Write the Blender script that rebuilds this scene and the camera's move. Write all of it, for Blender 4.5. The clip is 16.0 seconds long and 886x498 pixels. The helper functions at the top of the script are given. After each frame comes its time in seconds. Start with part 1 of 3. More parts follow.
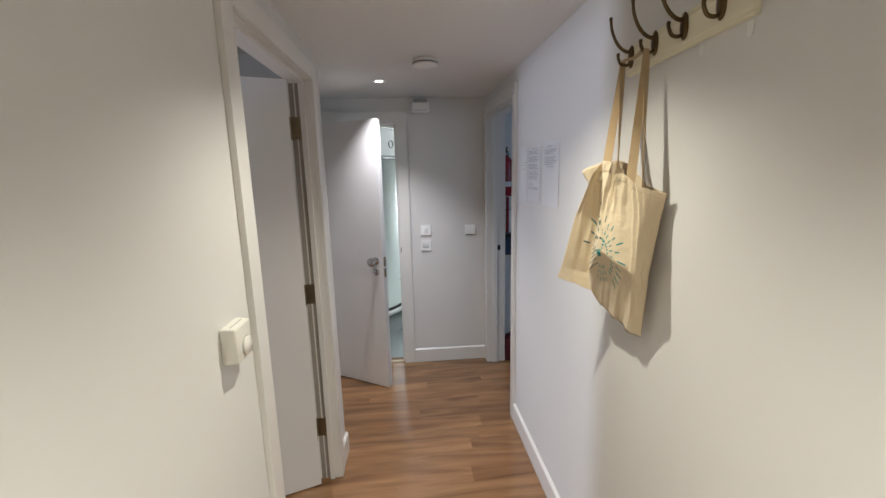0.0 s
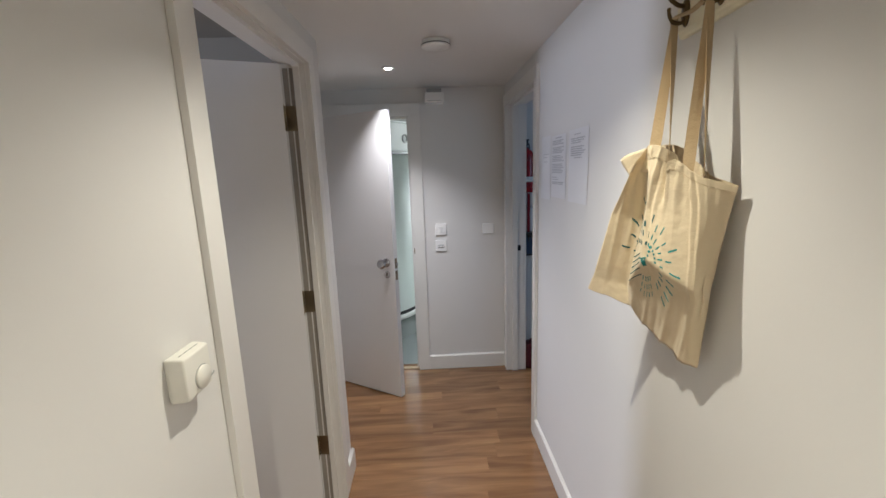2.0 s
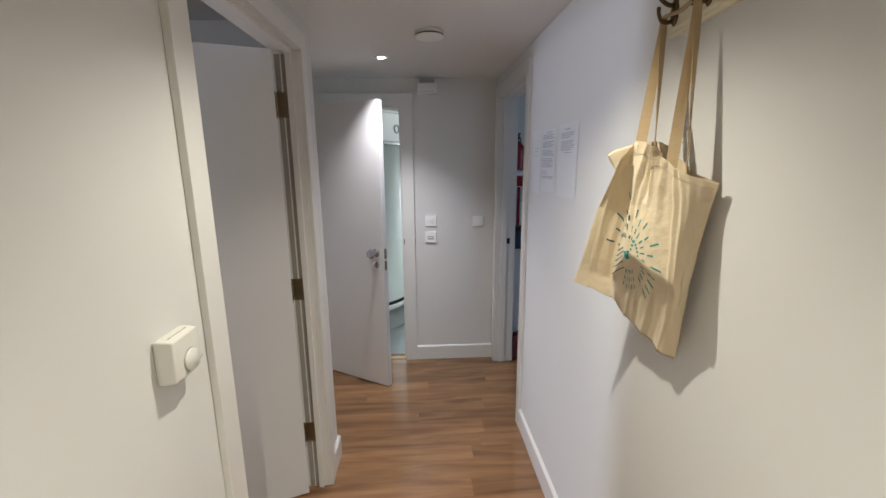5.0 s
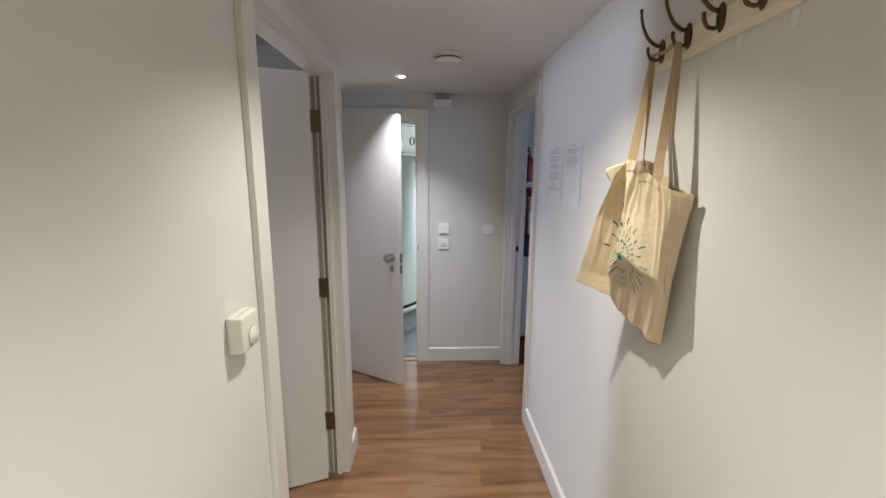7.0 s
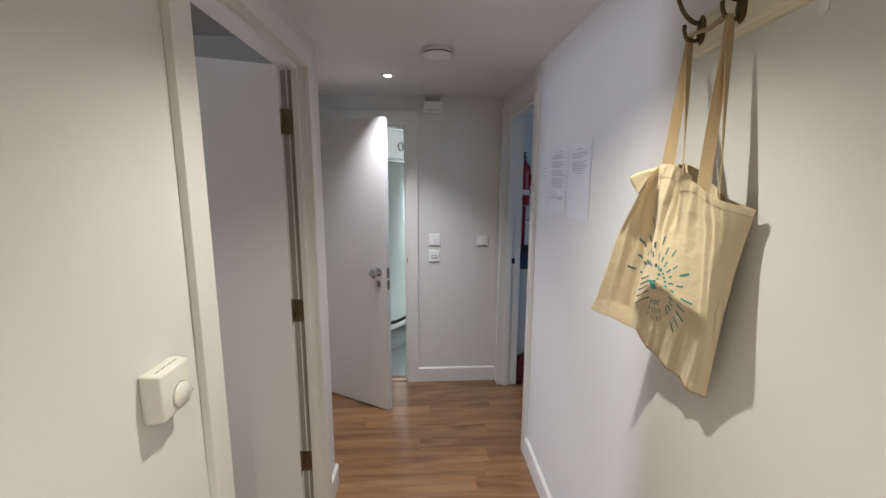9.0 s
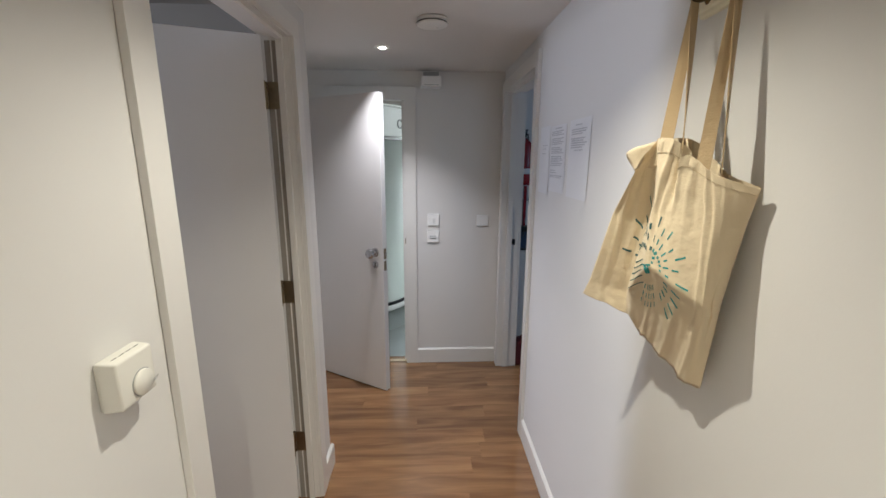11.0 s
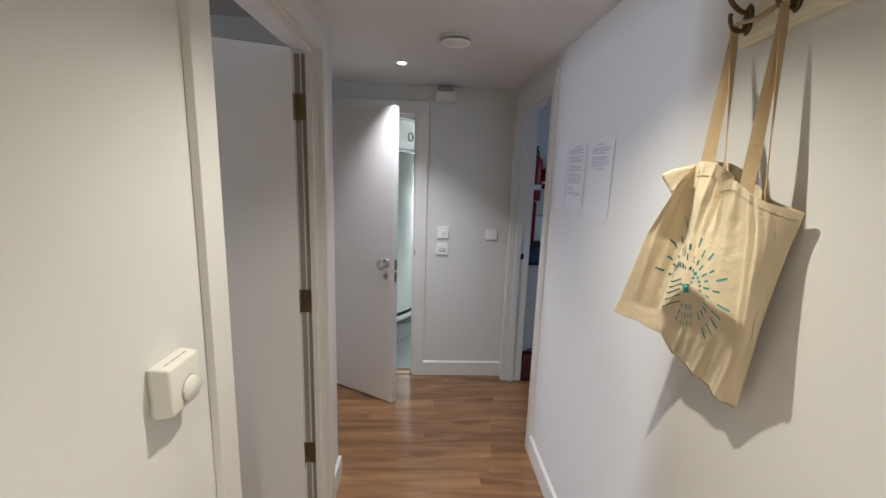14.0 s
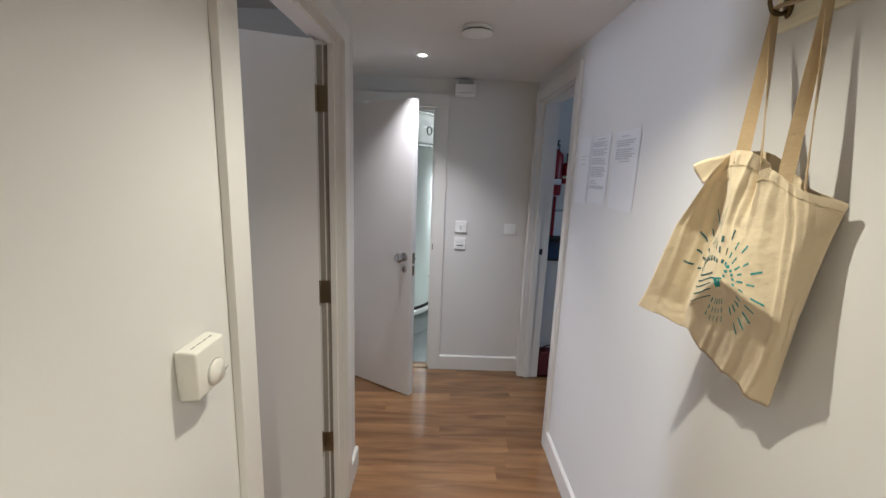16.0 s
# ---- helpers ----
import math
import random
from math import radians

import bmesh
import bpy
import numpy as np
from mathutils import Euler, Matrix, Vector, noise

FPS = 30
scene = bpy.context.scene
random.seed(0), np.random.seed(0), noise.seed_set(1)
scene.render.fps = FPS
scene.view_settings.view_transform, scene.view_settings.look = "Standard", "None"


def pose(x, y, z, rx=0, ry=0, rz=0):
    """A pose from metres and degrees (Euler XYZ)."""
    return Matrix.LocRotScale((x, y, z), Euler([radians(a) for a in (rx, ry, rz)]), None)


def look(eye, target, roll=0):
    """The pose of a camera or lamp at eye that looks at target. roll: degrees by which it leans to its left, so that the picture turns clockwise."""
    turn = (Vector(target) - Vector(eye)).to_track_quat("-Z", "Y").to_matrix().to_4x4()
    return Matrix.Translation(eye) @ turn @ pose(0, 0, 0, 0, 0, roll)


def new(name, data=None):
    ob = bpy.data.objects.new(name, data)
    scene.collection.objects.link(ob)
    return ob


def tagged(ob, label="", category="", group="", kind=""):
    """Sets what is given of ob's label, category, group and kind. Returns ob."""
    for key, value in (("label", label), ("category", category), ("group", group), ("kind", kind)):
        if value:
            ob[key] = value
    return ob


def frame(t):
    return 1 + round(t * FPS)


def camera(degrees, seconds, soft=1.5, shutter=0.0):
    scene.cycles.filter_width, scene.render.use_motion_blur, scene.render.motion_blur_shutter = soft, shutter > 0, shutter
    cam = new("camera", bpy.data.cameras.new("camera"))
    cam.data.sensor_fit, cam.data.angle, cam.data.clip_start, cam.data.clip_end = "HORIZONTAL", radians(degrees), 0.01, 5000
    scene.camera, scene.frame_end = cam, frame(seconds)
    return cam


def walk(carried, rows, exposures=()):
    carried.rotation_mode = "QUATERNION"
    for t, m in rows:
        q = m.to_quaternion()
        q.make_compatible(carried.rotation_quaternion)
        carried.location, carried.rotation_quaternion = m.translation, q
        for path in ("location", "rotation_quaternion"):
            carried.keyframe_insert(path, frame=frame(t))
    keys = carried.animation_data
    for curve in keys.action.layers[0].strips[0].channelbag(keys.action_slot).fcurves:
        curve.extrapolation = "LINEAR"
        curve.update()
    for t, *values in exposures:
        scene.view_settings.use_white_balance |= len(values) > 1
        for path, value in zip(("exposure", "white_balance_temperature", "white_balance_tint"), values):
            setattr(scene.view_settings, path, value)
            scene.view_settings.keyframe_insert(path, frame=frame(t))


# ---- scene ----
cam = camera(94.4, 16.0)
PATH = [
    (0, (0.115, 0.179, 1.617), (0.284, 2.137, 1.25), -1.4),
    (0.5, (0.122, 0.182, 1.62), (0.301, 2.145, 1.28), -1.2),
    (1, (0.123, 0.21, 1.612), (0.263, 2.176, 1.274), -1.2),
    (1.5, (0.141, 0.302, 1.608), (0.222, 2.268, 1.247), -1.6),
    (2, (0.173, 0.39, 1.599), (0.239, 2.354, 1.223), -2.0),
    (2.5, (0.191, 0.438, 1.593), (0.266, 2.4, 1.211), -1.7),
    (3, (0.199, 0.449, 1.613), (0.285, 2.407, 1.216), -1.3),
    (3.5, (0.189, 0.466, 1.594), (0.291, 2.422, 1.192), -1.0),
    (4, (0.189, 0.466, 1.595), (0.299, 2.419, 1.18), -0.8),
    (6.5, (0.138, 0.204, 1.597), (0.232, 2.163, 1.204), 0.3),
    (7, (0.135, 0.208, 1.603), (0.21, 2.172, 1.236), 0.3),
    (7.5, (0.15, 0.265, 1.598), (0.218, 2.235, 1.264), -0.5),
    (8, (0.158, 0.343, 1.622), (0.25, 2.322, 1.345), -0.5),
    (8.5, (0.163, 0.399, 1.615), (0.279, 2.375, 1.33), 0.1),
    (9, (0.151, 0.438, 1.604), (0.266, 2.407, 1.27), 0.2),
    (11.5, (0.214, 0.494, 1.596), (0.284, 2.443, 1.155), 0.6),
    (12, (0.178, 0.498, 1.606), (0.227, 2.445, 1.153), 1.9),
    (12.5, (0.136, 0.494, 1.604), (0.167, 2.445, 1.164), 1.9),
    (13, (0.111, 0.491, 1.601), (0.162, 2.444, 1.172), 1.9),
    (13.5, (0.114, 0.483, 1.606), (0.227, 2.44, 1.213), 1.9),
    (14, (0.113, 0.481, 1.601), (0.215, 2.444, 1.231), 1.9),
    (14.5, (0.109, 0.484, 1.595), (0.158, 2.449, 1.225), 2.1),
    (15, (0.112, 0.48, 1.595), (0.152, 2.445, 1.227), 2.2),
    (15.5, (0.102, 0.484, 1.595), (0.139, 2.448, 1.219), 2.3),
    (16, (0.1, 0.487, 1.586), (0.125, 2.448, 1.194), 2.2),
]
walk(cam, [(t, look(eye, target, roll)) for t, eye, target, roll in PATH], exposures=[(0, 0.08), (1.0, 0.08), (2.5, 0.0), (4.2, 0.0), (6.3, 0.08), (7.2, 0.08), (9.0, 0.0), (16, 0.0)])

# ---- world and lights ----
world = bpy.data.worlds.new("sky")
scene.world = world
world.use_nodes = True
wn = world.node_tree.nodes
sky = wn.new("ShaderNodeTexSky")
sky.sky_type, sky.sun_disc = "NISHITA", False
sky.sun_elevation, sky.sun_rotation = radians(35), radians(200)
world.node_tree.links.new(sky.outputs[0], wn["Background"].inputs[0])
wn["Background"].inputs[1].default_value = 0.08

CEIL = 2.192
DOWNLIGHTS = [  # x, y, watts, colour, beam, softness
    (0.235, 1.33, 47.5, (0.985, 0.94, 0.80), 122, 0.9),
    (0.235, -0.14, 104.0, (0.965, 0.945, 0.815), 126, 0.85),
    (-0.024, 2.93, 70.0, (0.95, 0.945, 1.0), 104, 1.0),
]


def spot(x, y, watts, colour, beam, softness):
    data = bpy.data.lights.new("downlight_lamp", "SPOT")
    data.energy, data.color = watts, colour
    data.spot_size, data.spot_blend, data.shadow_soft_size = radians(beam), softness, 0.012
    ob = new("downlight_lamp", data)
    ob.matrix_world = pose(x, y, CEIL - 0.020)


def area(name, m, size, size_y, watts, colour):
    data = bpy.data.lights.new(name, "AREA")
    data.shape, data.size, data.size_y = "RECTANGLE", size, size_y
    data.energy, data.color = watts, colour
    ob = new(name, data)
    ob.matrix_world = m


for row in DOWNLIGHTS:
    spot(*row)
area("window_light_kitchen", look((2.66, 2.35, 1.45), (0.9, 2.9, 1.25)), 1.1, 1.0, 5.0, (0.36, 0.62, 1.0))
area("window_light_bathroom", look((0.27, 5.06, 1.5), (0.02, 3.0, 0.9)), 0.34, 0.8, 18, (0.86, 0.96, 1.0))
area("window_light_bedroom", look((-3.06, 1.10, 1.62), (0.7, 1.9, 1.1)), 0.36, 0.76, 46, (0.70, 0.78, 1.0))


# ---- materials ----
def material(name, colour, rough=0.5, metal=0.0, tint=0.06, scale=6.0, bump=0.0, bump_scale=120.0, spec=0.5, transmit=0.0):
    """A painted, plastic or metal surface with stains at one scale and a fine relief at another."""
    m = bpy.data.materials.new(name)
    m.use_nodes = True
    nt = m.node_tree
    b = nt.nodes["Principled BSDF"]
    b.inputs["Roughness"].default_value = rough
    b.inputs["Metallic"].default_value = metal
    b.inputs["Specular IOR Level"].default_value = spec
    b.inputs["Transmission Weight"].default_value = transmit
    tc = nt.nodes.new("ShaderNodeTexCoord")
    n1 = nt.nodes.new("ShaderNodeTexNoise")
    n1.inputs["Scale"].default_value, n1.inputs["Detail"].default_value = scale, 6
    nt.links.new(tc.outputs["Object"], n1.inputs["Vector"])
    ramp = nt.nodes.new("ShaderNodeMix")
    ramp.data_type = "RGBA"
    ramp.inputs[6].default_value = (*[c * (1 - tint) for c in colour], 1)
    ramp.inputs[7].default_value = (*[min(1, c * (1 + tint)) for c in colour], 1)
    nt.links.new(n1.outputs[0], ramp.inputs[0])
    nt.links.new(ramp.outputs[2], b.inputs["Base Color"])
    mr = nt.nodes.new("ShaderNodeMapRange")
    mr.inputs[3].default_value, mr.inputs[4].default_value = max(0, rough - 0.07), min(1, rough + 0.07)
    nt.links.new(n1.outputs[0], mr.inputs[0])
    nt.links.new(mr.outputs[0], b.inputs["Roughness"])
    if bump:
        n2 = nt.nodes.new("ShaderNodeTexNoise")
        n2.inputs["Scale"].default_value, n2.inputs["Detail"].default_value = bump_scale, 4
        nt.links.new(tc.outputs["Object"], n2.inputs["Vector"])
        bp = nt.nodes.new("ShaderNodeBump")
        bp.inputs["Strength"].default_value, bp.inputs["Distance"].default_value = bump, 0.004
        nt.links.new(n2.outputs[0], bp.inputs["Height"])
        nt.links.new(bp.outputs[0], b.inputs["Normal"])
    return m


def plank_material():
    """Oak-look planks: each with its own tone, grain along x."""
    m = bpy.data.materials.new("oak_plank")
    m.use_nodes = True
    nt = m.node_tree
    b = nt.nodes["Principled BSDF"]
    b.inputs["Specular IOR Level"].default_value = 0.85
    tc = nt.nodes.new("ShaderNodeTexCoord")
    oi = nt.nodes.new("ShaderNodeObjectInfo")
    shift = nt.nodes.new("ShaderNodeVectorMath")
    shift.operation = "MULTIPLY_ADD"
    comb = nt.nodes.new("ShaderNodeCombineXYZ")
    for i in range(3):
        nt.links.new(oi.outputs["Random"], comb.inputs[i])
    nt.links.new(comb.outputs[0], shift.inputs[0])
    shift.inputs[1].default_value = (37, 53, 11)
    nt.links.new(tc.outputs["Object"], shift.inputs[2])

    def grain(sx, sy, detail, dist):
        mp = nt.nodes.new("ShaderNodeMapping")
        mp.inputs["Scale"].default_value = (sx, sy, 1)
        nt.links.new(shift.outputs[0], mp.inputs[0])
        n = nt.nodes.new("ShaderNodeTexNoise")
        n.inputs["Scale"].default_value, n.inputs["Detail"].default_value = 1, detail
        n.inputs["Distortion"].default_value = dist
        nt.links.new(mp.outputs[0], n.inputs["Vector"])
        return n

    broad, fine = grain(1.5, 11, 4, 1.1), grain(5, 120, 5, 0.3)
    ramp = nt.nodes.new("ShaderNodeValToRGB")
    ramp.color_ramp.elements[0].position, ramp.color_ramp.elements[1].position = 0.25, 0.72
    ramp.color_ramp.elements[0].color = (0.150, 0.068, 0.030, 1)
    ramp.color_ramp.elements[1].color = (0.365, 0.197, 0.093, 1)
    nt.links.new(broad.outputs[0], ramp.inputs[0])
    mul = nt.nodes.new("ShaderNodeMix")
    mul.data_type, mul.blend_type = "RGBA", "MULTIPLY"
    mul.inputs[0].default_value = 0.35
    fr = nt.nodes.new("ShaderNodeMapRange")
    fr.inputs[1].default_value, fr.inputs[2].default_value = 0.3, 0.7
    fr.inputs[3].default_value, fr.inputs[4].default_value = 0.75, 1.12
    nt.links.new(fine.outputs[0], fr.inputs[0])
    nt.links.new(ramp.outputs[0], mul.inputs[6])
    nt.links.new(fr.outputs[0], mul.inputs[7])
    tone = nt.nodes.new("ShaderNodeMapRange")
    tone.inputs[3].default_value, tone.inputs[4].default_value = 0.84, 1.14
    nt.links.new(oi.outputs["Random"], tone.inputs[0])
    hsv = nt.nodes.new("ShaderNodeHueSaturation")
    nt.links.new(tone.outputs[0], hsv.inputs["Value"])
    nt.links.new(mul.outputs[2], hsv.inputs["Color"])
    nt.links.new(hsv.outputs[0], b.inputs["Base Color"])
    rr = nt.nodes.new("ShaderNodeMapRange")
    rr.inputs[3].default_value, rr.inputs[4].default_value = 0.10, 0.17
    nt.links.new(broad.outputs[0], rr.inputs[0])
    nt.links.new(rr.outputs[0], b.inputs["Roughness"])
    bp = nt.nodes.new("ShaderNodeBump")
    bp.inputs["Strength"].default_value, bp.inputs["Distance"].default_value = 0.05, 0.002
    nt.links.new(fine.outputs[0], bp.inputs["Height"])
    nt.links.new(bp.outputs[0], b.inputs["Normal"])
    return m


def cotton_material(name, colour):
    m = material(name, colour, 0.95, 0, 0.07, 9, 0, 100, 0.1)
    nt = m.node_tree
    b = nt.nodes["Principled BSDF"]
    tc = nt.nodes["Texture Coordinate"]
    total = None
    for axis in ((0, 1, 0), (0, 0, 1)):
        w = nt.nodes.new("ShaderNodeTexWave")
        w.bands_direction = "Y" if axis[1] else "Z"
        w.inputs["Scale"].default_value, w.inputs["Distortion"].default_value = 260, 1.2
        nt.links.new(tc.outputs["Object"], w.inputs["Vector"])
        if total is None:
            total = w
        else:
            add = nt.nodes.new("ShaderNodeMath")
            nt.links.new(total.outputs["Fac"], add.inputs[0])
            nt.links.new(w.outputs["Fac"], add.inputs[1])
    wr = nt.nodes.new("ShaderNodeTexNoise")
    wr.inputs["Scale"].default_value, wr.inputs["Detail"].default_value = 22, 4
    nt.links.new(tc.outputs["Object"], wr.inputs["Vector"])
    b1, b2 = nt.nodes.new("ShaderNodeBump"), nt.nodes.new("ShaderNodeBump")
    b1.inputs["Strength"].default_value, b1.inputs["Distance"].default_value = 0.25, 0.0006
    b2.inputs["Strength"].default_value, b2.inputs["Distance"].default_value = 0.7, 0.008
    nt.links.new(add.outputs[0], b1.inputs["Height"])
    nt.links.new(wr.outputs[0], b2.inputs["Height"])
    nt.links.new(b2.outputs[0], b1.inputs["Normal"])
    nt.links.new(b1.outputs[0], b.inputs["Normal"])
    b.inputs["Sheen Weight"].default_value = 0.2
    return m


M = {
    "wall": material("matt_white_wall_paint", (0.71, 0.70, 0.685), 0.75, 0, 0.02, 2.5, 0.035, 160, 0.3),
    "ceiling": material("matt_white_ceiling_paint", (0.72, 0.705, 0.69), 0.85, 0, 0.02, 2.0, 0.10, 140, 0.2),
    # bedroom dimness put into the colour: a dark warm grey
    "dim_room": material("dim_room_warm_grey", (0.29, 0.265, 0.228), 0.8, 0, 0.04, 2.5, 0.04, 150, 0.3),
    "wood": material("white_satin_woodwork", (0.74, 0.725, 0.70), 0.38, 0, 0.02, 5, 0.05, 60),
    "door": material("white_door_paint", (0.72, 0.71, 0.705), 0.42, 0, 0.02, 3, 0.06, 90),
    "plastic": material("white_plastic", (0.80, 0.80, 0.78), 0.35, 0, 0.01, 8),
    "plate": material("bright_white_plastic", (0.90, 0.90, 0.89), 0.3, 0, 0.01, 8),
    "cream": material("cream_plastic", (0.74, 0.725, 0.665), 0.38, 0, 0.015, 20),
    "grey": material("grey_plastic", (0.35, 0.36, 0.36), 0.45),
    "dark": material("dark_gap", (0.02, 0.02, 0.02), 0.7),
    "chrome": material("satin_chrome", (0.50, 0.50, 0.51), 0.14, 1, 0.03, 40),
    "steel": material("aged_hinge_steel", (0.26, 0.21, 0.14), 0.42, 1, 0.18, 60),
    "brass": material("antique_brass", (0.13, 0.09, 0.045), 0.36, 1, 0.35, 45, 0.1, 200),
    "rack": material("cream_painted_board", (0.78, 0.73, 0.56), 0.45, 0, 0.03, 12, 0.06, 80),
    "cotton": cotton_material("natural_cotton", (0.70, 0.585, 0.405)),
    # the bag's cotton darkened: strap shade in the colour, shared by the hem seam
    "strap_shade_seam": cotton_material("strap_shade_and_seam_cotton", (0.46, 0.34, 0.20)),
    "teal_dark": material("dark_teal_print", (0.05, 0.14, 0.14), 0.9, 0, 0.2, 60),
    "teal": material("teal_print", (0.035, 0.30, 0.29), 0.9, 0, 0.2, 60),
    "paper": material("white_paper", (0.73, 0.73, 0.745), 0.55, 0, 0.02, 15),
    "ink": material("grey_ink", (0.50, 0.50, 0.52), 0.8),
    "red": material("red_gloss_paint", (0.24, 0.008, 0.016), 0.25),
    "redcloth": material("dark_red_fabric", (0.075, 0.007, 0.012), 0.85, 0, 0.2, 30, 0.2, 200),
    "black": material("black_plastic", (0.012, 0.012, 0.014), 0.4),
    "navy": material("dark_blue_plastic", (0.03, 0.06, 0.12), 0.4),
    # grey of the strips that stand in for shade on the jamb
    "rebate_shade": material("rebate_shade_grey", (0.30, 0.27, 0.235), 0.9, 0, 0.15, 50),
    "subfloor": material("dark_joint", (0.05, 0.03, 0.02), 0.9),
    "bathfloor": material("grey_vinyl", (0.20, 0.225, 0.22), 0.4, 0, 0.1, 6),
    "tray": material("white_acrylic", (0.82, 0.84, 0.83), 0.15),
    "glass": material("frosted_green_glass", (0.70, 0.77, 0.73), 0.30, 0, 0.07, 4.5, 0.05, 12, 0.5, 0.55),
    "brassbright": material("oak_threshold", (0.45, 0.32, 0.19), 0.4),
    "plank": plank_material(),
}
lens = bpy.data.materials.new("lit_lamp_lens")
lens.use_nodes = True
lens.node_tree.nodes["Principled BSDF"].inputs["Emission Color"].default_value = (1, 0.95, 0.88, 1)
lens.node_tree.nodes["Principled BSDF"].inputs["Emission Strength"].default_value = 14
M["lens"] = lens


# ---- mesh helpers ----
def box(bm, lo, hi, bevel=0.0, segments=2):
    lo, hi = [min(a, b) for a, b in zip(lo, hi)], [max(a, b) for a, b in zip(lo, hi)]
    made = bmesh.ops.create_cube(bm, size=1)["verts"]
    for v in made:
        v.co = Vector([(l + h) / 2 + c * (h - l) for l, h, c in zip(lo, hi, v.co)])
    if bevel:
        edges = list({e for v in made for e in v.link_edges})
        bmesh.ops.bevel(bm, geom=edges, offset=bevel, segments=segments, profile=0.5, affect="EDGES")
    return bm


def turned(bm, profile, m, steps=32):
    """A turned shape: profile of (radius, height) round the local z axis of m."""
    rings = []
    for r, z in profile:
        if r < 1e-6:
            rings.append([bm.verts.new(m @ Vector((0, 0, z)))])
        else:
            rings.append([bm.verts.new(m @ Vector((r * math.cos(2 * math.pi * k / steps), r * math.sin(2 * math.pi * k / steps), z))) for k in range(steps)])
    for a, b in zip(rings, rings[1:]):
        for k in range(steps):
            j = (k + 1) % steps
            if len(a) == 1 and len(b) > 1:
                bm.faces.new((a[0], b[k], b[j]))
            elif len(b) == 1 and len(a) > 1:
                bm.faces.new((a[k], a[j], b[0]))
            elif len(a) > 1:
                bm.faces.new((a[k], a[j], b[j], b[k]))
    return bm


def tube(bm, points, radii, steps=12):
    """A round bar along points with a radius at each."""
    pts = [Vector(p) for p in points]
    rings, ref = [], None
    for i, p in enumerate(pts):
        d = (pts[min(i + 1, len(pts) - 1)] - pts[max(i - 1, 0)]).normalized()
        ref = (d.orthogonal() if ref is None else ref - d * ref.dot(d)).normalized()
        side = d.cross(ref)
        rings.append([bm.verts.new(p + radii[i] * (math.cos(2 * math.pi * k / steps) * ref + math.sin(2 * math.pi * k / steps) * side)) for k in range(steps)])
    for a, b in zip(rings, rings[1:]):
        for k in range(steps):
            bm.faces.new((a[k], a[(k + 1) % steps], b[(k + 1) % steps], b[k]))
    bm.faces.new(rings[0][::-1])
    bm.faces.new(rings[-1])
    return bm


def part(name, bm, mat, parent=None, label="", smooth=False):
    me = bpy.data.meshes.new(name)
    bmesh.ops.recalc_face_normals(bm, faces=bm.faces)
    bm.to_mesh(me)
    bm.free()
    me.materials.append(M[mat])
    if smooth:
        me.polygons.foreach_set("use_smooth", [True] * len(me.polygons))
    ob = new(name, me)
    if parent is not None:
        ob.parent = parent
    if label:
        tagged(ob, label)
    return ob


def boxes(name, rows, mat, parent=None, label="", bevel=0.0):
    bm = bmesh.new()
    for lo, hi in rows:
        box(bm, lo, hi, bevel)
    return part(name, bm, mat, parent, label)


def thing(name, label, category, m=None, group="", kind=""):
    ob = new(name)
    ob.empty_display_size = 0.05
    if m is not None:
        ob.matrix_world = m
    return tagged(ob, label, category, group, kind)


def smooth_path(points, n):
    """Catmull-Rom through points, n steps a stretch."""
    p = [Vector(q) for q in points]
    p = [2 * p[0] - p[1], *p, 2 * p[-1] - p[-2]]
    out = []
    for i in range(1, len(p) - 2):
        a, b, c, d = p[i - 1 : i + 3]
        for k in range(n):
            s = k / n
            out.append(0.5 * (2 * b + (c - a) * s + (2 * a - 5 * b + 4 * c - d) * s * s + (3 * b - a - 3 * c + d) * s**3))
    return [*out, p[-2]]


# ---- structure ----
XL, XR, YF, YB = -0.302, 0.772, 3.53, -1.7
L0, L1, LH = 1.358, 2.190, 2.045   # left doorway
R0, R1, RH = 2.650, 3.437, 2.045   # right doorway
F0, F1, FH = -0.737, 0.052, 1.997  # far doorway
TL, TR, TF = 0.094, 0.12, 0.10      # wall thicknesses
AX = -0.87                         # recess beside the far door
CORNER = 2.408                     # outer corner of the left wall
ML = Matrix.Translation((XL, 2.25, 0)) @ Matrix.Rotation(radians(-1.2), 4, "Z") @ Matrix.Translation((-XL, -2.25, 0))  # the left wall stands slightly askew


def wall(name, rows):
    return tagged(boxes(name, rows, "wall"), "white painted plaster wall", "wall", kind="structure")


bm = bmesh.new()
box(bm, (XL - TL, L1 + 0.028, 0), (XL, CORNER, CEIL))
bmesh.ops.bevel(bm, geom=[e for e in bm.edges if all(v.co.x > XL - 0.01 and v.co.y > CORNER - 0.01 for v in e.verts)], offset=0.007, segments=4, profile=0.5, affect="EDGES")  # plaster corner bead
box(bm, (XL - TL, YB, 0), (XL, L0 - 0.028, CEIL))
box(bm, (XL - TL, L0 - 0.028, LH + 0.028), (XL, L1 + 0.028, CEIL))
tagged(part("wall_left", bm, "wall"), "white painted plaster wall", "wall", kind="structure").matrix_world = ML
wall("wall_right", [((XR, YB, 0), (XR + TR, R0 - 0.028, CEIL)), ((XR, R0 - 0.028, RH + 0.028), (XR + TR, R1 + 0.028, CEIL)), ((XR, R1 + 0.028, 0), (XR + TR, YF + TF, CEIL))])
wall("wall_far", [((AX - 0.1, YF, 0), (F0 - 0.028, YF + TF, CEIL)), ((F0 - 0.028, YF, FH + 0.028), (F1 + 0.028, YF + TF, CEIL)), ((F1 + 0.028, YF, 0), (XR, YF + TF, CEIL))])
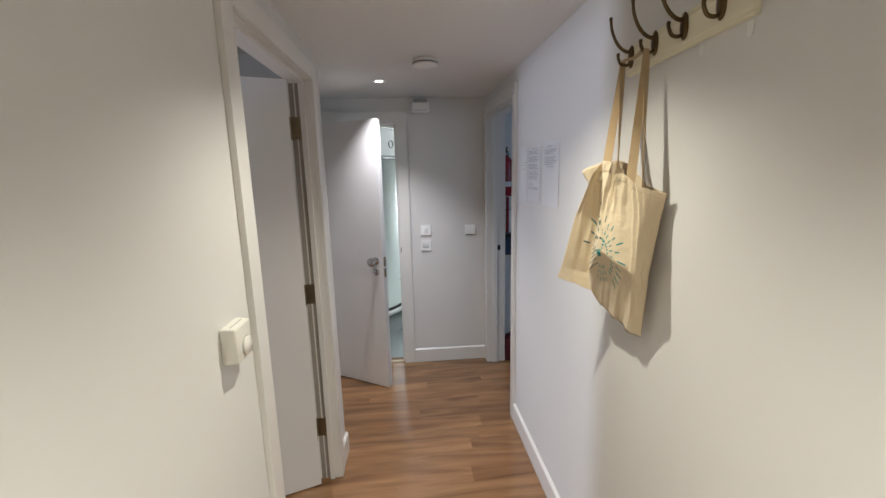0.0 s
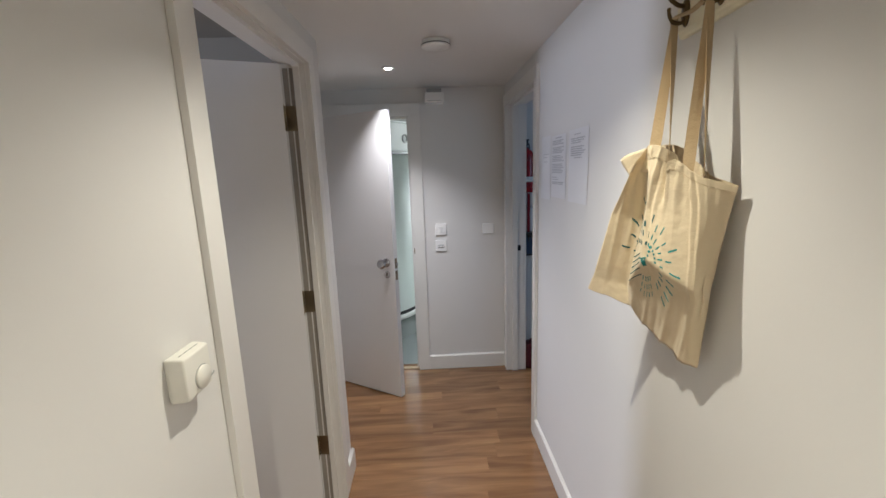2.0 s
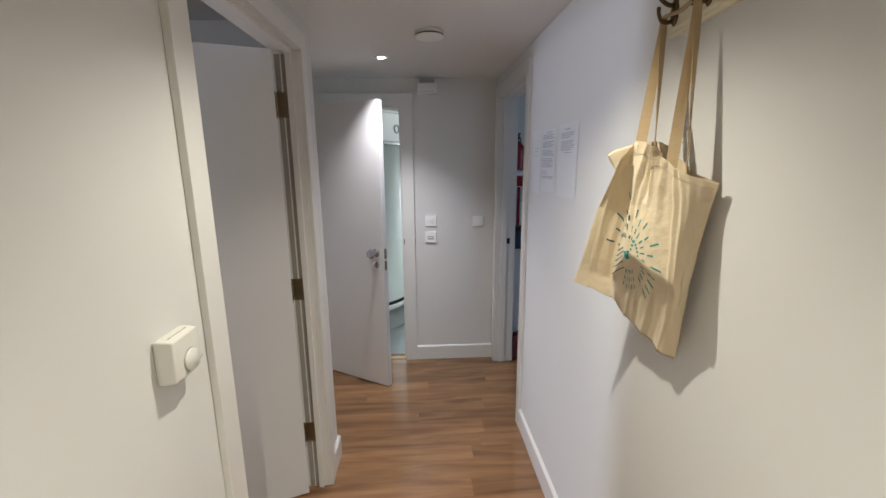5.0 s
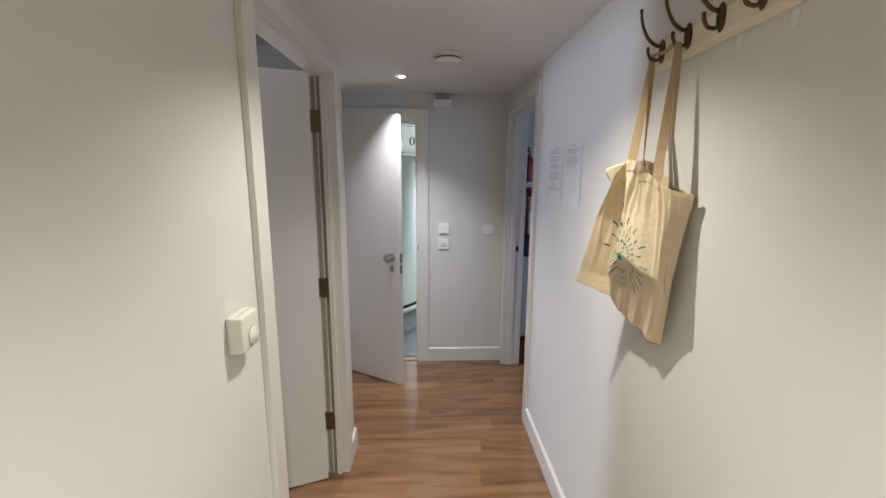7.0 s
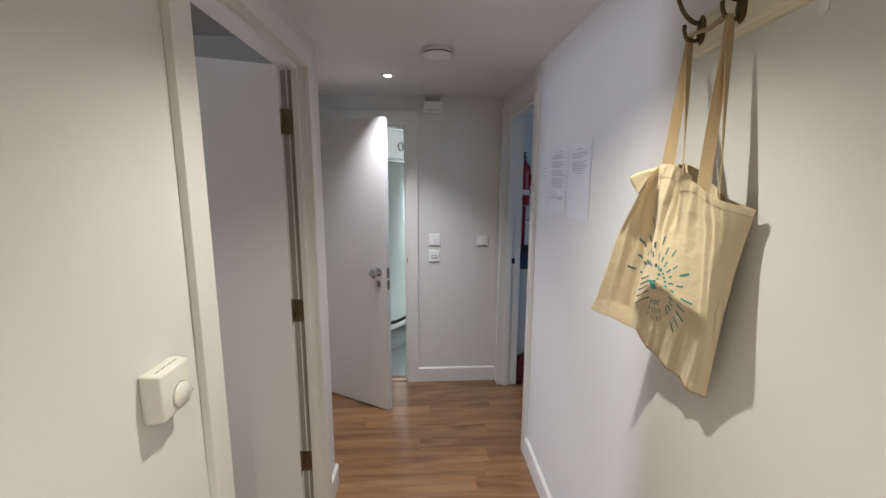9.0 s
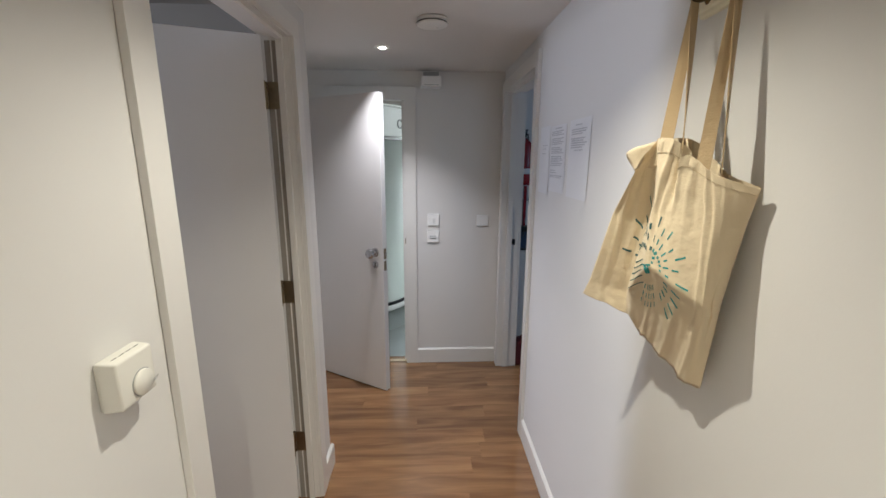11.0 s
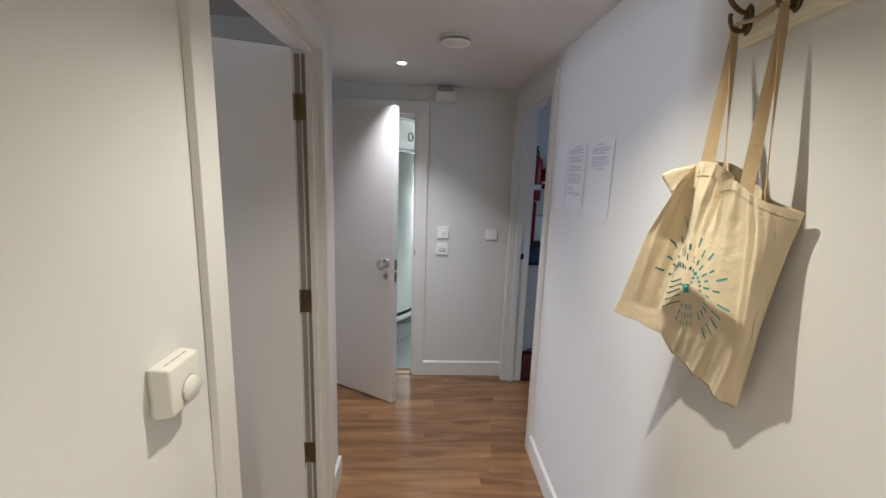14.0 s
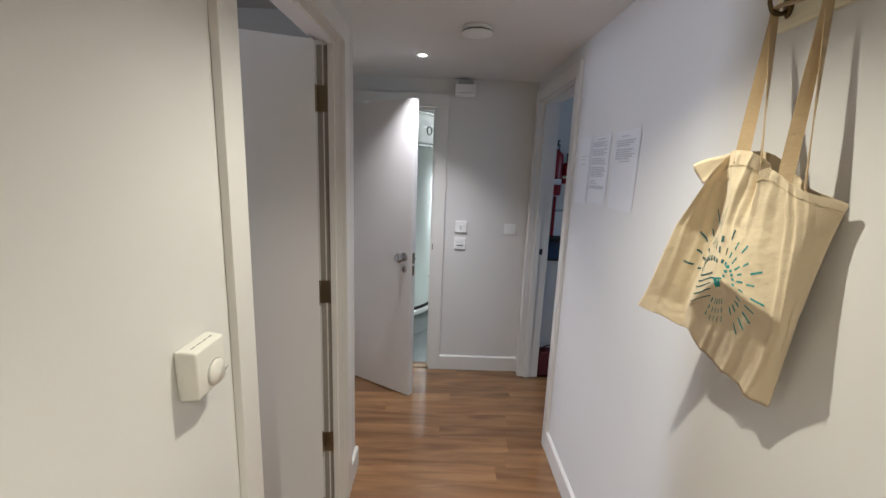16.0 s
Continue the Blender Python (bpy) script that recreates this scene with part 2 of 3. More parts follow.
wall("wall_recess", [((AX - 0.1, CORNER, 0), (AX, YF, CEIL)), ((-3.0, CORNER - 0.09, 0), (XL - TL + 0.02, CORNER, CEIL))])
wall("wall_back", [((-0.7, YB - 0.1, 0), (XR + TR, YB, CEIL))])
BED, KIT, BATH = (0.87, 1.34, 1.20, 2.04), (1.78, 2.92, 0.90, 2.0), (0.08, 0.46, 1.05, 1.95)  # window openings: from, to, sill, head
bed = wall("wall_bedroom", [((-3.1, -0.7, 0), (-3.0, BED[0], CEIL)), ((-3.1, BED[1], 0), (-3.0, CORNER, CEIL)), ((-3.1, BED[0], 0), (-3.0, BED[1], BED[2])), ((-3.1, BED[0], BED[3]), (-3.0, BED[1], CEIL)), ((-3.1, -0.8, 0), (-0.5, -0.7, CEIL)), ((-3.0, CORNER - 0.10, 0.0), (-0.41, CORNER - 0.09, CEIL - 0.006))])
# walls and ceiling get the dark grey in place of dim light, with less bounce
bed.data.materials[0] = M["dim_room"]
tagged(bed, "bedroom wall, dimness put into a dark warm grey", "wall")
bedroom_ceiling = boxes("ceiling_bedroom", [((-3.0, -0.7, CEIL - 0.006), (-0.5, CORNER - 0.09, CEIL - 0.001))], "dim_room")
tagged(bedroom_ceiling, "bedroom ceiling, dimness put into a dark warm grey", "ceiling", kind="structure")
wall("wall_kitchen", [((XR + TR, 3.575, 0), (2.7, 3.675, CEIL)), ((2.6, 1.6, 0), (2.7, KIT[0], CEIL)), ((2.6, KIT[1], 0), (2.7, 3.575, CEIL)), ((2.6, KIT[0], 0), (2.7, KIT[1], KIT[2])), ((2.6, KIT[0], KIT[3]), (2.7, KIT[1], CEIL)), ((XR + TR, 1.5, 0), (2.7, 1.6, CEIL))])
wall("wall_bathroom", [((-1.07, YF + TF, 0), (-0.97, 5.0, CEIL)), ((0.9, YF + TF, 0), (1.0, 5.0, CEIL)), ((-1.07, 5.0, 0), (BATH[0], 5.1, CEIL)), ((BATH[1], 5.0, 0), (1.0, 5.1, CEIL)), ((BATH[0], 5.0, 0), (BATH[1], 5.1, BATH[2])), ((BATH[0], 5.0, BATH[3]), (BATH[1], 5.1, CEIL))])

bm = bmesh.new()
box(bm, (-3.1, YB - 0.1, CEIL), (2.7, 5.1, CEIL + 0.1))
tagged(part("ceiling", bm, "ceiling"), "flat white painted plaster ceiling", "ceiling", kind="structure")


def skirting(name, axis, at, a, b, out):
    """A skirting board with a chamfered top, on the plane axis=at, from a to b, standing out by out."""
    bm = bmesh.new()
    prof = [(0, 0.002), (out, 0.002), (out, 0.111), (out * 0.35, 0.120), (0, 0.120)]
    ends = []
    for s in (a, b):
        ends.append([bm.verts.new((at + o, s, z) if axis == "x" else (s, at + o, z)) for o, z in prof])
    n = len(prof)
    for k in range(n):
        bm.faces.new((ends[0][k], ends[0][(k + 1) % n], ends[1][(k + 1) % n], ends[1][k]))
    bm.faces.new(ends[0])
    bm.faces.new(ends[1][::-1])
    return tagged(part(name, bm, "wood"), "white painted wooden skirting board", "skirting board", kind="structure")


skirting("baseboard_right", "x", XR, YB, 2.588, -0.015)
skirting("baseboard_left", "x", XL, YB, 1.282, 0.015).matrix_world = ML
skirting("baseboard_corner", "x", XL, 2.265, CORNER + 0.014, 0.015).matrix_world = ML
skirting("baseboard_return", "y", CORNER, AX, XL, 0.015)
skirting("baseboard_far", "y", YF, 0.143, XR - 0.018, -0.015)
skirting("baseboard_kitchen", "y", 3.575, XR + TR, 2.6, -0.015)


def door_frame(name, m, width, height, depth, leaf_side, arch, arch_far, label):
    """Lining, stop and architraves in a local frame: x along the opening from 0 to width, y into the wall from the corridor face, z up.
    leaf_side: the depth of the stop's face, and its direction."""
    root = thing(name, label, "door frame", m, kind="structure")
    t = 0.026
    for a, b in ((-t, 0), (width, width + t)):
        boxes("jamb", [((a, 0, 0.002), (b, depth, height))], "wood", root)
    boxes("head", [((-t, 0, height), (width + t, depth, height + t))], "wood", root)
    s0, s1 = leaf_side
    boxes("door_stop", [((0, s0, 0.002), (0.013, s1, height - 0.013)), ((width - 0.013, s0, 0.002), (width, s1, height - 0.013)), ((0, s0, height - 0.013), (width, s1, height))], "wood", root, bevel=0.0015)
    for face, sign in ((0, -1), (depth, 1)):
        for a, b in ((-0.002 - arch, -0.002), (width + 0.002, width + 0.002 + arch_far)):
            bm = bmesh.new()
            box(bm, (a, face + sign * 0.0002, 0.002), (b, face + sign * 0.018, height + 0.002), 0.0015, 2)
            part("architrave", bm, "wood", root)
        bm = bmesh.new()
        box(bm, (-0.002 - arch, face + sign * 0.0002, height + 0.0022), (width + 0.002 + arch_far, face + sign * 0.018, height + 0.002 + arch_far), 0.0015, 2)
        part("architrave", bm, "wood", root)
    return root


WHITE_FRAME = "white painted wooden door frame with plain architrave"
door_frame("door_frame_left", ML @ Matrix(((0, -1, 0, XL), (1, 0, 0, L0), (0, 0, 1, 0), (0, 0, 0, 1))), L1 - L0, LH, TL, (0.024, 0.048), 0.073, 0.070, WHITE_FRAME)
door_frame("door_frame_right", Matrix(((0, 1, 0, XR), (1, 0, 0, R0), (0, 0, 1, 0), (0, 0, 0, 1))), R1 - R0, RH, TR, (0.03, 0.07), 0.060, 0.070, WHITE_FRAME)
door_frame("door_frame_far", pose(F0, YF, 0), F1 - F0, FH, TF, (0.047, 0.08), 0.088, 0.088, WHITE_FRAME)
# strike plates on the frames
boxes("strike_plate", [((0.845, R1 - 0.0035, 0.980), (0.868, R1 - 0.0005, 1.022))], "black", bpy.data.objects["door_frame_right"]).matrix_parent_inverse = bpy.data.objects["door_frame_right"].matrix_world.inverted()


# ---- doors ----
def door_left():
    """Leaf hinged on the far jamb, open into the dark room."""
    m = ML @ pose(XL - TL - 0.006, L1 - 0.004, 0, 0, 0, -69.2)
    root = thing("door_1", "plain white painted door standing open on dark steel hinges", "door", m, kind="structure")
    bm = bmesh.new()
    box(bm, (0.006, -0.828, 0.010), (0.049, -0.004, 2.036), 0.0015)
    part("door_leaf", bm, "door", root)
    for z in (1.882, 1.089, 0.361):
        bm = bmesh.new()
        tube(bm, [(0, 0, z - 0.1), (0, 0, z)], [0.006, 0.006])
        box(bm, (0.0, -0.0038, z - 0.1), (0.040, -0.0008, z))
        part("hinge", bm, "steel", root, "dark aged steel butt hinge", False)
    return root


door_left()
jamb_hinges = bpy.data.objects["door_frame_left"]
for z in (1.882, 1.089, 0.361):
    bm = bmesh.new()
    box(bm, (L1 - L0 - 0.0025, 0.050, z - 0.1), (L1 - L0 + 0.001, 0.0935, z))
    for k in (0.02, 0.05, 0.08):
        turned(bm, [(0.004, 0), (0.003, 0.001), (0, 0.001)], Matrix.Translation((L1 - L0 - 0.0025, 0.070, z - k)) @ pose(0, 0, 0, 0, -90, 0), 10)
    part("hinge_plate", bm, "steel", jamb_hinges, "dark aged steel hinge plate")


# two grey strips added to darken the hinge rebate as its shade would
for a, b in ((0.0485, 0.0660), (0.0720, 0.0930)):
    boxes("rebate_shade_strip", [((L1 - L0 - 0.0014, a, 0.004), (L1 - L0 + 0.0005, b, LH - 0.016))], "rebate_shade", jamb_hinges, "grey strip standing in for shade in the hinge rebate")


def door_far():
    m = pose(-0.725, 3.505, 0, 0, 0, -31.7)
    root = thing("door_2", "plain white painted bathroom door standing half open", "door", m, kind="structure")
    w = 0.770
    bm = bmesh.new()
    box(bm, (0.002, 0.0, 0.008), (w, 0.044, 1.989), 0.0015)
    part("door_leaf", bm, "door", root)
    out = pose(0, 0, 0, 90, 0, 0)  # local z towards -y
    bm = bmesh.new()
    turned(bm, [(0, 0), (0.030, 0), (0.030, 0.007), (0.022, 0.011), (0.011, 0.013), (0.010, 0.034), (0.018, 0.040), (0.030, 0.049), (0.033, 0.060), (0.026, 0.071), (0, 0.075)], Matrix.Translation((w - 0.062, 0, 0.995)) @ out, 28)
    part("door_knob", bm, "chrome", root, "round satin chrome door knob", True)
    bm = bmesh.new()
    turned(bm, [(0, 0), (0.024, 0), (0.024, 0.006), (0.018, 0.009), (0, 0.009)], Matrix.Translation((w - 0.062, 0, 0.912)) @ out, 24)
    box(bm, (w - 0.066, -0.020, 0.898), (w - 0.058, -0.006, 0.926), 0.002)
    part("thumb_turn", bm, "chrome", root, "satin chrome thumb turn lock")
    bm = bmesh.new()
    box(bm, (w - 0.0005, 0.010, 0.955), (w + 0.0015, 0.034, 1.025))
    part("latch_plate", bm, "steel", root)
    bm = bmesh.new()
    box(bm, (w + 0.001, 0.015, 0.975), (w + 0.011, 0.029, 0.997), 0.002)
    part("latch_bolt", bm, "chrome", root)
    bm = bmesh.new()
    box(bm, (w - 0.0005, 0.010, 0.875), (w + 0.0015, 0.034, 0.94))
    part("latch_plate", bm, "steel", root)
    for z in (1.84, 1.05, 0.33):
        bm = bmesh.new()
        tube(bm, [(-0.004, -0.004, z - 0.1), (-0.004, -0.004, z)], [0.006, 0.006])
        part("hinge", bm, "steel", root)
    return root


door_far()
boxes("strike_lip", [((F1 - F0 + 0.004, -0.0205, 0.975), (F1 - F0 + 0.010, -0.0182, 1.02))], "steel", bpy.data.objects["door_frame_far"])


# ---- ceiling fittings ----
def downlight(x, y):
    root = thing("downlight", "small round recessed ceiling downlight, lit", "downlight", pose(x, y, CEIL), "ceiling downlights")
    flip = pose(0, 0, 0, 180, 0, 0)
    bm = bmesh.new()
    turned(bm, [(0.030, 0.0005), (0.042, 0.0005), (0.042, 0.003), (0.038, 0.006), (0.028, 0.005), (0.022, 0.002), (0.030, 0.0005)], flip, 40)
    part("trim_ring", bm, "plastic", root, "white trim ring", True)
    bm = bmesh.new()
    turned(bm, [(0, 0.010), (0.009, 0.009), (0.016, 0.006), (0.020, 0.002), (0.020, 0.001), (0, 0.001)], flip, 32)
    part("lamp_lens", bm, "lens", root, "glowing white lens")


for row in DOWNLIGHTS:
    downlight(row[0], row[1])


def smoke_alarm():
    root = thing("smoke_alarm", "round white plastic smoke alarm on the ceiling", "smoke alarm", pose(0.24, 2.445, CEIL, 180))
    bm = bmesh.new()
    turned(bm, [(0, 0.0005), (0.064, 0.0005), (0.064, 0.008), (0.060, 0.017), (0, 0.017)], Matrix(), 48)
    part("base_plate", bm, "plastic", root, "", True)
    bm = bmesh.new()
    turned(bm, [(0, 0.017), (0.066, 0.017), (0.0665, 0.022), (0, 0.022)], Matrix(), 48)
    part("vent_ring", bm, "dark", root, "dark vent gap", True)
    for k in range(24):
        a = 2 * math.pi * k / 24
        bm = bmesh.new()
        box(bm, (-0.0012, -0.002, 0.017), (0.0012, 0.002, 0.022))
        bm.transform(Matrix.Rotation(a, 4, "Z") @ Matrix.Translation((0, 0.0655, 0)))
        part("vent_rib", bm, "grey", root)
    bm = bmesh.new()
    turned(bm, [(0, 0.022), (0.067, 0.022), (0.068, 0.024), (0.066, 0.028), (0.054, 0.031), (0.02, 0.032), (0, 0.032)], Matrix(), 48)
    part("cover", bm, "plastic", root, "", True)
    bm = bmesh.new()
    turned(bm, [(0, 0.0305), (0.009, 0.0305), (0.009, 0.0330), (0, 0.0335)], Matrix.Translation((0.022, -0.02, 0)), 20)
    part("test_button", bm, "plastic", root)


smoke_alarm()


# ---- far wall fittings ----
def wall_box():
    root = thing("wall_box", "white plastic box mounted high on the far wall", "alarm box", pose(0.25, YF, 2.105))
    bm = bmesh.new()
    box(bm, (-0.062, -0.020, -0.030), (0.062, -0.0005, 0.030), 0.003)
    part("back_plate", bm, "plastic", root)
    bm = bmesh.new()
    box(bm, (-0.068, -0.120, -0.034), (0.068, -0.019, 0.034), 0.006, 3)
    part("cover", bm, "plastic", root)
    # grey block added for the shadow between the box and the ceiling
    boxes("gap_shade_block", [((-0.052, -0.100, 0.0345), (0.052, -0.004, 0.062))], "grey", root, "dark grey block in place of the shadow above the box")
    boxes("vent_slot", [((-0.05, -0.1204, -0.024), (0.05, -0.1198, -0.021))], "grey", root)


wall_box()


def switch_plate(x, z, w, h, face, label):
    root = thing("switch_plate", label, "wall switch", pose(x, YF, z), "switches on the far wall")
    bm = bmesh.new()
    box(bm, (-w / 2, -0.011, -h / 2), (w / 2, -0.0005, h / 2), 0.003, 3)
    part("plate", bm, "plate", root)
    if face == "rocker":
        bm = bmesh.new()
        box(bm, (-0.012, -0.016, -0.017), (0.012, -0.009, 0.017), 0.002)
        bm.transform(pose(0, 0, 0, 5, 0, 0))
        part("rocker", bm, "plate", root)
    elif face == "blank":
        bm = bmesh.new()
        box(bm, (-0.010, -0.0135, -0.010), (0.010, -0.0100, 0.010), 0.0015)
        part("cover", bm, "plate", root)
    else:
        boxes("socket_recess", [((-0.024, -0.0116, -0.018), (0.024, -0.0108, 0.006))], "grey", root)
        bm = bmesh.new()
        box(bm, (-0.022, -0.0165, -0.010), (0.022, -0.0112, 0.000), 0.0015)
        part("rocker", bm, "plate", root)
    for sx in (-1, 1):
        bm = bmesh.new()
        turned(bm, [(0, 0.0), (0.0032, 0.0), (0.0028, 0.0008), (0, 0.0008)], Matrix.Translation((sx * w * 0.37, -0.011, 0)) @ pose(0, 0, 0, 90, 0, 0), 10)
        part("screw_cap", bm, "plate", root)


switch_plate(0.267, 1.154, 0.086, 0.086, "rocker", "square white plastic light switch with one rocker")
switch_plate(0.264, 1.027, 0.086, 0.086, "spur", "square white plastic switched outlet plate below a light switch")
switch_plate(0.633, 1.147, 0.086, 0.078, "blank", "square white plastic blanking plate on white wall")


# ---- thermostat ----
def thermostat():
    root = thing("thermostat", "cream plastic room thermostat with round dial", "thermostat", ML @ pose(XL, 1.155, 1.229))
    bm = bmesh.new()
    box(bm, (0.0005, -0.043, -0.043), (0.008, 0.043, 0.043), 0.002)
    part("back_plate", bm, "cream", root)
    bm = bmesh.new()
    v = []
    for x, s in ((0.004, 0.0455), (0.037, 0.0425)):
        v.append([bm.verts.new((x, a * s, b * s)) for a, b in ((-1, -1), (1, -1), (1, 1), (-1, 1))])
    for k in range(4):
        bm.faces.new((v[0][k], v[0][(k + 1) % 4], v[1][(k + 1) % 4], v[1][k]))
    bm.faces.new(v[0][::-1])
    bm.faces.new(v[1])
    bmesh.ops.bevel(bm, geom=list(bm.edges), offset=0.0045, segments=4, profile=0.5, affect="EDGES")
    part("case", bm, "cream", root, "", True)
    side = pose(0, 0, 0, 0, 90, 0)
    bm = bmesh.new()
    turned(bm, [(0, 0), (0.0242, 0), (0.0242, 0.0010), (0, 0.0010)], Matrix.Translation((0.0365, 0.008, -0.0145)) @ side, 40)
    part("dial_gap", bm, "grey", root, "dark gap round the dial")
    bm = bmesh.new()
    turned(bm, [(0, 0), (0.0230, 0), (0.0228, 0.004), (0.0215, 0.0056), (0, 0.0062)], Matrix.Translation((0.0368, 0.008, -0.015)) @ side, 48)
    part("dial", bm, "cream", root, "", True)
    bm = bmesh.new()
    tube(bm, [(0.038, 0.027, -0.029), (0.040, 0.037, -0.024), (0.040, 0.044, -0.021)], [0.0012, 0.0012, 0.001], 8)
    part("limit_pin", bm, "grey", root)
    for k in range(4):
        boxes("vent_slot", [((0.0205, -0.030 + 0.0165 * k, 0.0425), (0.0222, -0.019 + 0.0165 * k, 0.0442))], "dark", root)


thermostat()


# ---- notices ----
def notice(y0, y1, z0, z1, lines, label, lean=0.0):
    root = thing("paper_notice", label, "paper notice", pose(XR, y0, z0, lean, 0, 0), "paper notices on the wall")
    w, h = y1 - y0, z1 - z0
    bm = bmesh.new()
    ny, nz, g = 16, 10, []
    for i in range(ny + 1):
        curl = max(0.0, (1 - i / ny - 0.78) / 0.22) ** 2
        g.append([bm.verts.new((-0.0012 - 0.0008 * curl - 0.0008 * ((nz - k) / nz) ** 4, w * i / ny, h * k / nz)) for k in range(nz + 1)])
    for i in range(ny):
        for k in range(nz):
            bm.faces.new((g[i][k], g[i + 1][k], g[i + 1][k + 1], g[i][k + 1]))
    bm.normal_update()
    bmesh.ops.solidify(bm, geom=list(bm.faces), thickness=0.0004)
    part("sheet", bm, "paper", root)
    rnd = random.Random(int(y0 * 1000))
    for z, a, b, thick in lines:
        bm = bmesh.new()
        at, stop = a, min(b, 0.88) - rnd.random() * 0.08
        while at < stop:
            word = min(0.03 + 0.11 * rnd.random(), stop - at + 0.01)
            box(bm, (-0.0030, w * (1 - at - word), h * z - thick / 2), (-0.0024, w * (1 - at), h * z + thick / 2))
            at += word + 0.018
        part("text_line", bm, "ink", root)


notice(2.158, 2.366, 1.458, 1.738, [(0.955, 0.3, 0.75, 0.0045)] + [(0.91 - 0.0265 * k, 0.10, (0.88, 0.7, 0.86, 0.8)[k % 4], 0.0046) for k in range(20) if k not in (3, 8, 13)] + [(0.33, 0.10, 0.45, 0.004), (0.295, 0.10, 0.5, 0.004), (0.25, 0.08, 0.88, 0.005), (0.225, 0.08, 0.88, 0.004)], "printed white paper notice with dense grey lines, stuck on wall")
notice(1.912, 2.122, 1.452, 1.742, [(0.93, 0.3, 0.6, 0.0045)] + [(0.875 - 0.028 * k, 0.12, (0.88, 0.84, 0.7)[k % 3], 0.0046) for k in range(9) if k != 3] + [(0.615, 0.3, 0.7, 0.0036)], "white paper notice with a short printed paragraph, stuck on wall")
notice(2.374, 2.535, 1.44, 1.745, [(0.72, 0.3, 0.8, 0.003), (0.67, 0.3, 0.7, 0.003), (0.6, 0.3, 0.75, 0.003)], "narrow white paper notice with few faint lines beside door")


# ---- coat rack ----
RACK = pose(XR, 1.372, 1.872, -2.0, 0, 0)   # local y runs back along the wall as -y


def coat_rack():
    root = thing("coat_rack", "cream painted wooden coat rack with antique brass hooks", "coat rack", RACK)
    bm = bmesh.new()
    prof = [(-0.0005, 0), (-0.010, 0), (-0.013, 0.004), (-0.014, 0.009), (-0.018, 0.013), (-0.019, 0.020), (-0.019, 0.062), (-0.014, 0.070), (-0.012, 0.078), (-0.0005, 0.078)]
    ends = [[bm.verts.new((x, y, z)) for x, z in prof] for y in (0.0, -0.437)]
    for k in range(len(prof)):
        j = (k + 1) % len(prof)
        bm.faces.new((ends[0][k], ends[0][j], ends[1][j], ends[1][k]))
    bm.faces.new(ends[0])
    bm.faces.new(ends[1][::-1])
    part("board", bm, "rack", root)
    for y, z in ((-0.090, 0.040), (-0.410, 0.050)):
        bm = bmesh.new()
        turned(bm, [(0, -0.0188), (0.0038, -0.0188), (0.0034, -0.0204), (0, -0.0210)], Matrix.Translation((0, y, z)) @ pose(0, 0, 0, 0, 90, 0), 14)
        part("screw", bm, "brass", root, "dark screw head", True)
    for k in range(4):
        y = -0.034 - 0.110 * k
        bm = bmesh.new()
        turned(bm, [(0, -0.0185), (0.0110, -0.0185), (0.0122, -0.022), (0.0095, -0.026), (0, -0.027)], Matrix.Translation((0, y, 0.045)) @ Matrix.Diagonal((1, 1, 2.5, 1)) @ pose(0, 0, 0, 0, 90, 0), 24)
        plate = part("hook", bm, "brass", root, "double antique brass coat hook", True)
        bm = bmesh.new()
        up = smooth_path([(-0.020, y, 0.058), (-0.040, y, 0.060), (-0.062, y, 0.078), (-0.078, y, 0.110), (-0.083, y, 0.142)], 5)
        tube(bm, up, [0.0050 - 0.0014 * (i / len(up)) for i in range(len(up))], 12)
        turned(bm, [(0, -0.006), (0.0035, -0.005), (0.0048, 0), (0.0035, 0.004), (0, 0.005)], Matrix.Translation((-0.083, y, 0.142)), 14)
        part("upper_arm", bm, "brass", plate, "", True)
        bm = bmesh.new()
        low = smooth_path([(-0.020, y, 0.030), (-0.034, y, 0.023), (-0.050, y, 0.026), (-0.058, y, 0.040), (-0.059, y, 0.050)], 5)
        tube(bm, low, [0.0045 - 0.0008 * (i / len(low)) for i in range(len(low))], 12)
        turned(bm, [(0, -0.005), (0.0035, -0.004), (0.0046, 0), (0.0035, 0.004), (0, 0.005)], Matrix.Translation((-0.059, y, 0.050)), 14)
        part("lower_arm", bm, "brass", plate, "", True)
    return root


coat_rack()


def adhesive_tab(y):
    root = thing("adhesive_tab", "small clear adhesive strip tab hanging below coat rack", "adhesive tab", pose(XR, y, 1.862), "tabs below the coat rack")
    bm = bmesh.new()
    prof = [(-0.008, 0.020), (-0.008, 0.0), (-0.005, -0.006), (0, -0.008), (0.005, -0.006), (0.008, 0.0), (0.008, 0.020)]
    for x in (-0.0005, -0.0015):
        bm.faces.new([bm.verts.new((x, a, b)) for a, b in prof])
    bmesh.ops.bridge_loops(bm, edges=[e for e in bm.edges])
    part("tab", bm, "plastic", root)


for y in (1.083, 0.955):
    adhesive_tab(y)


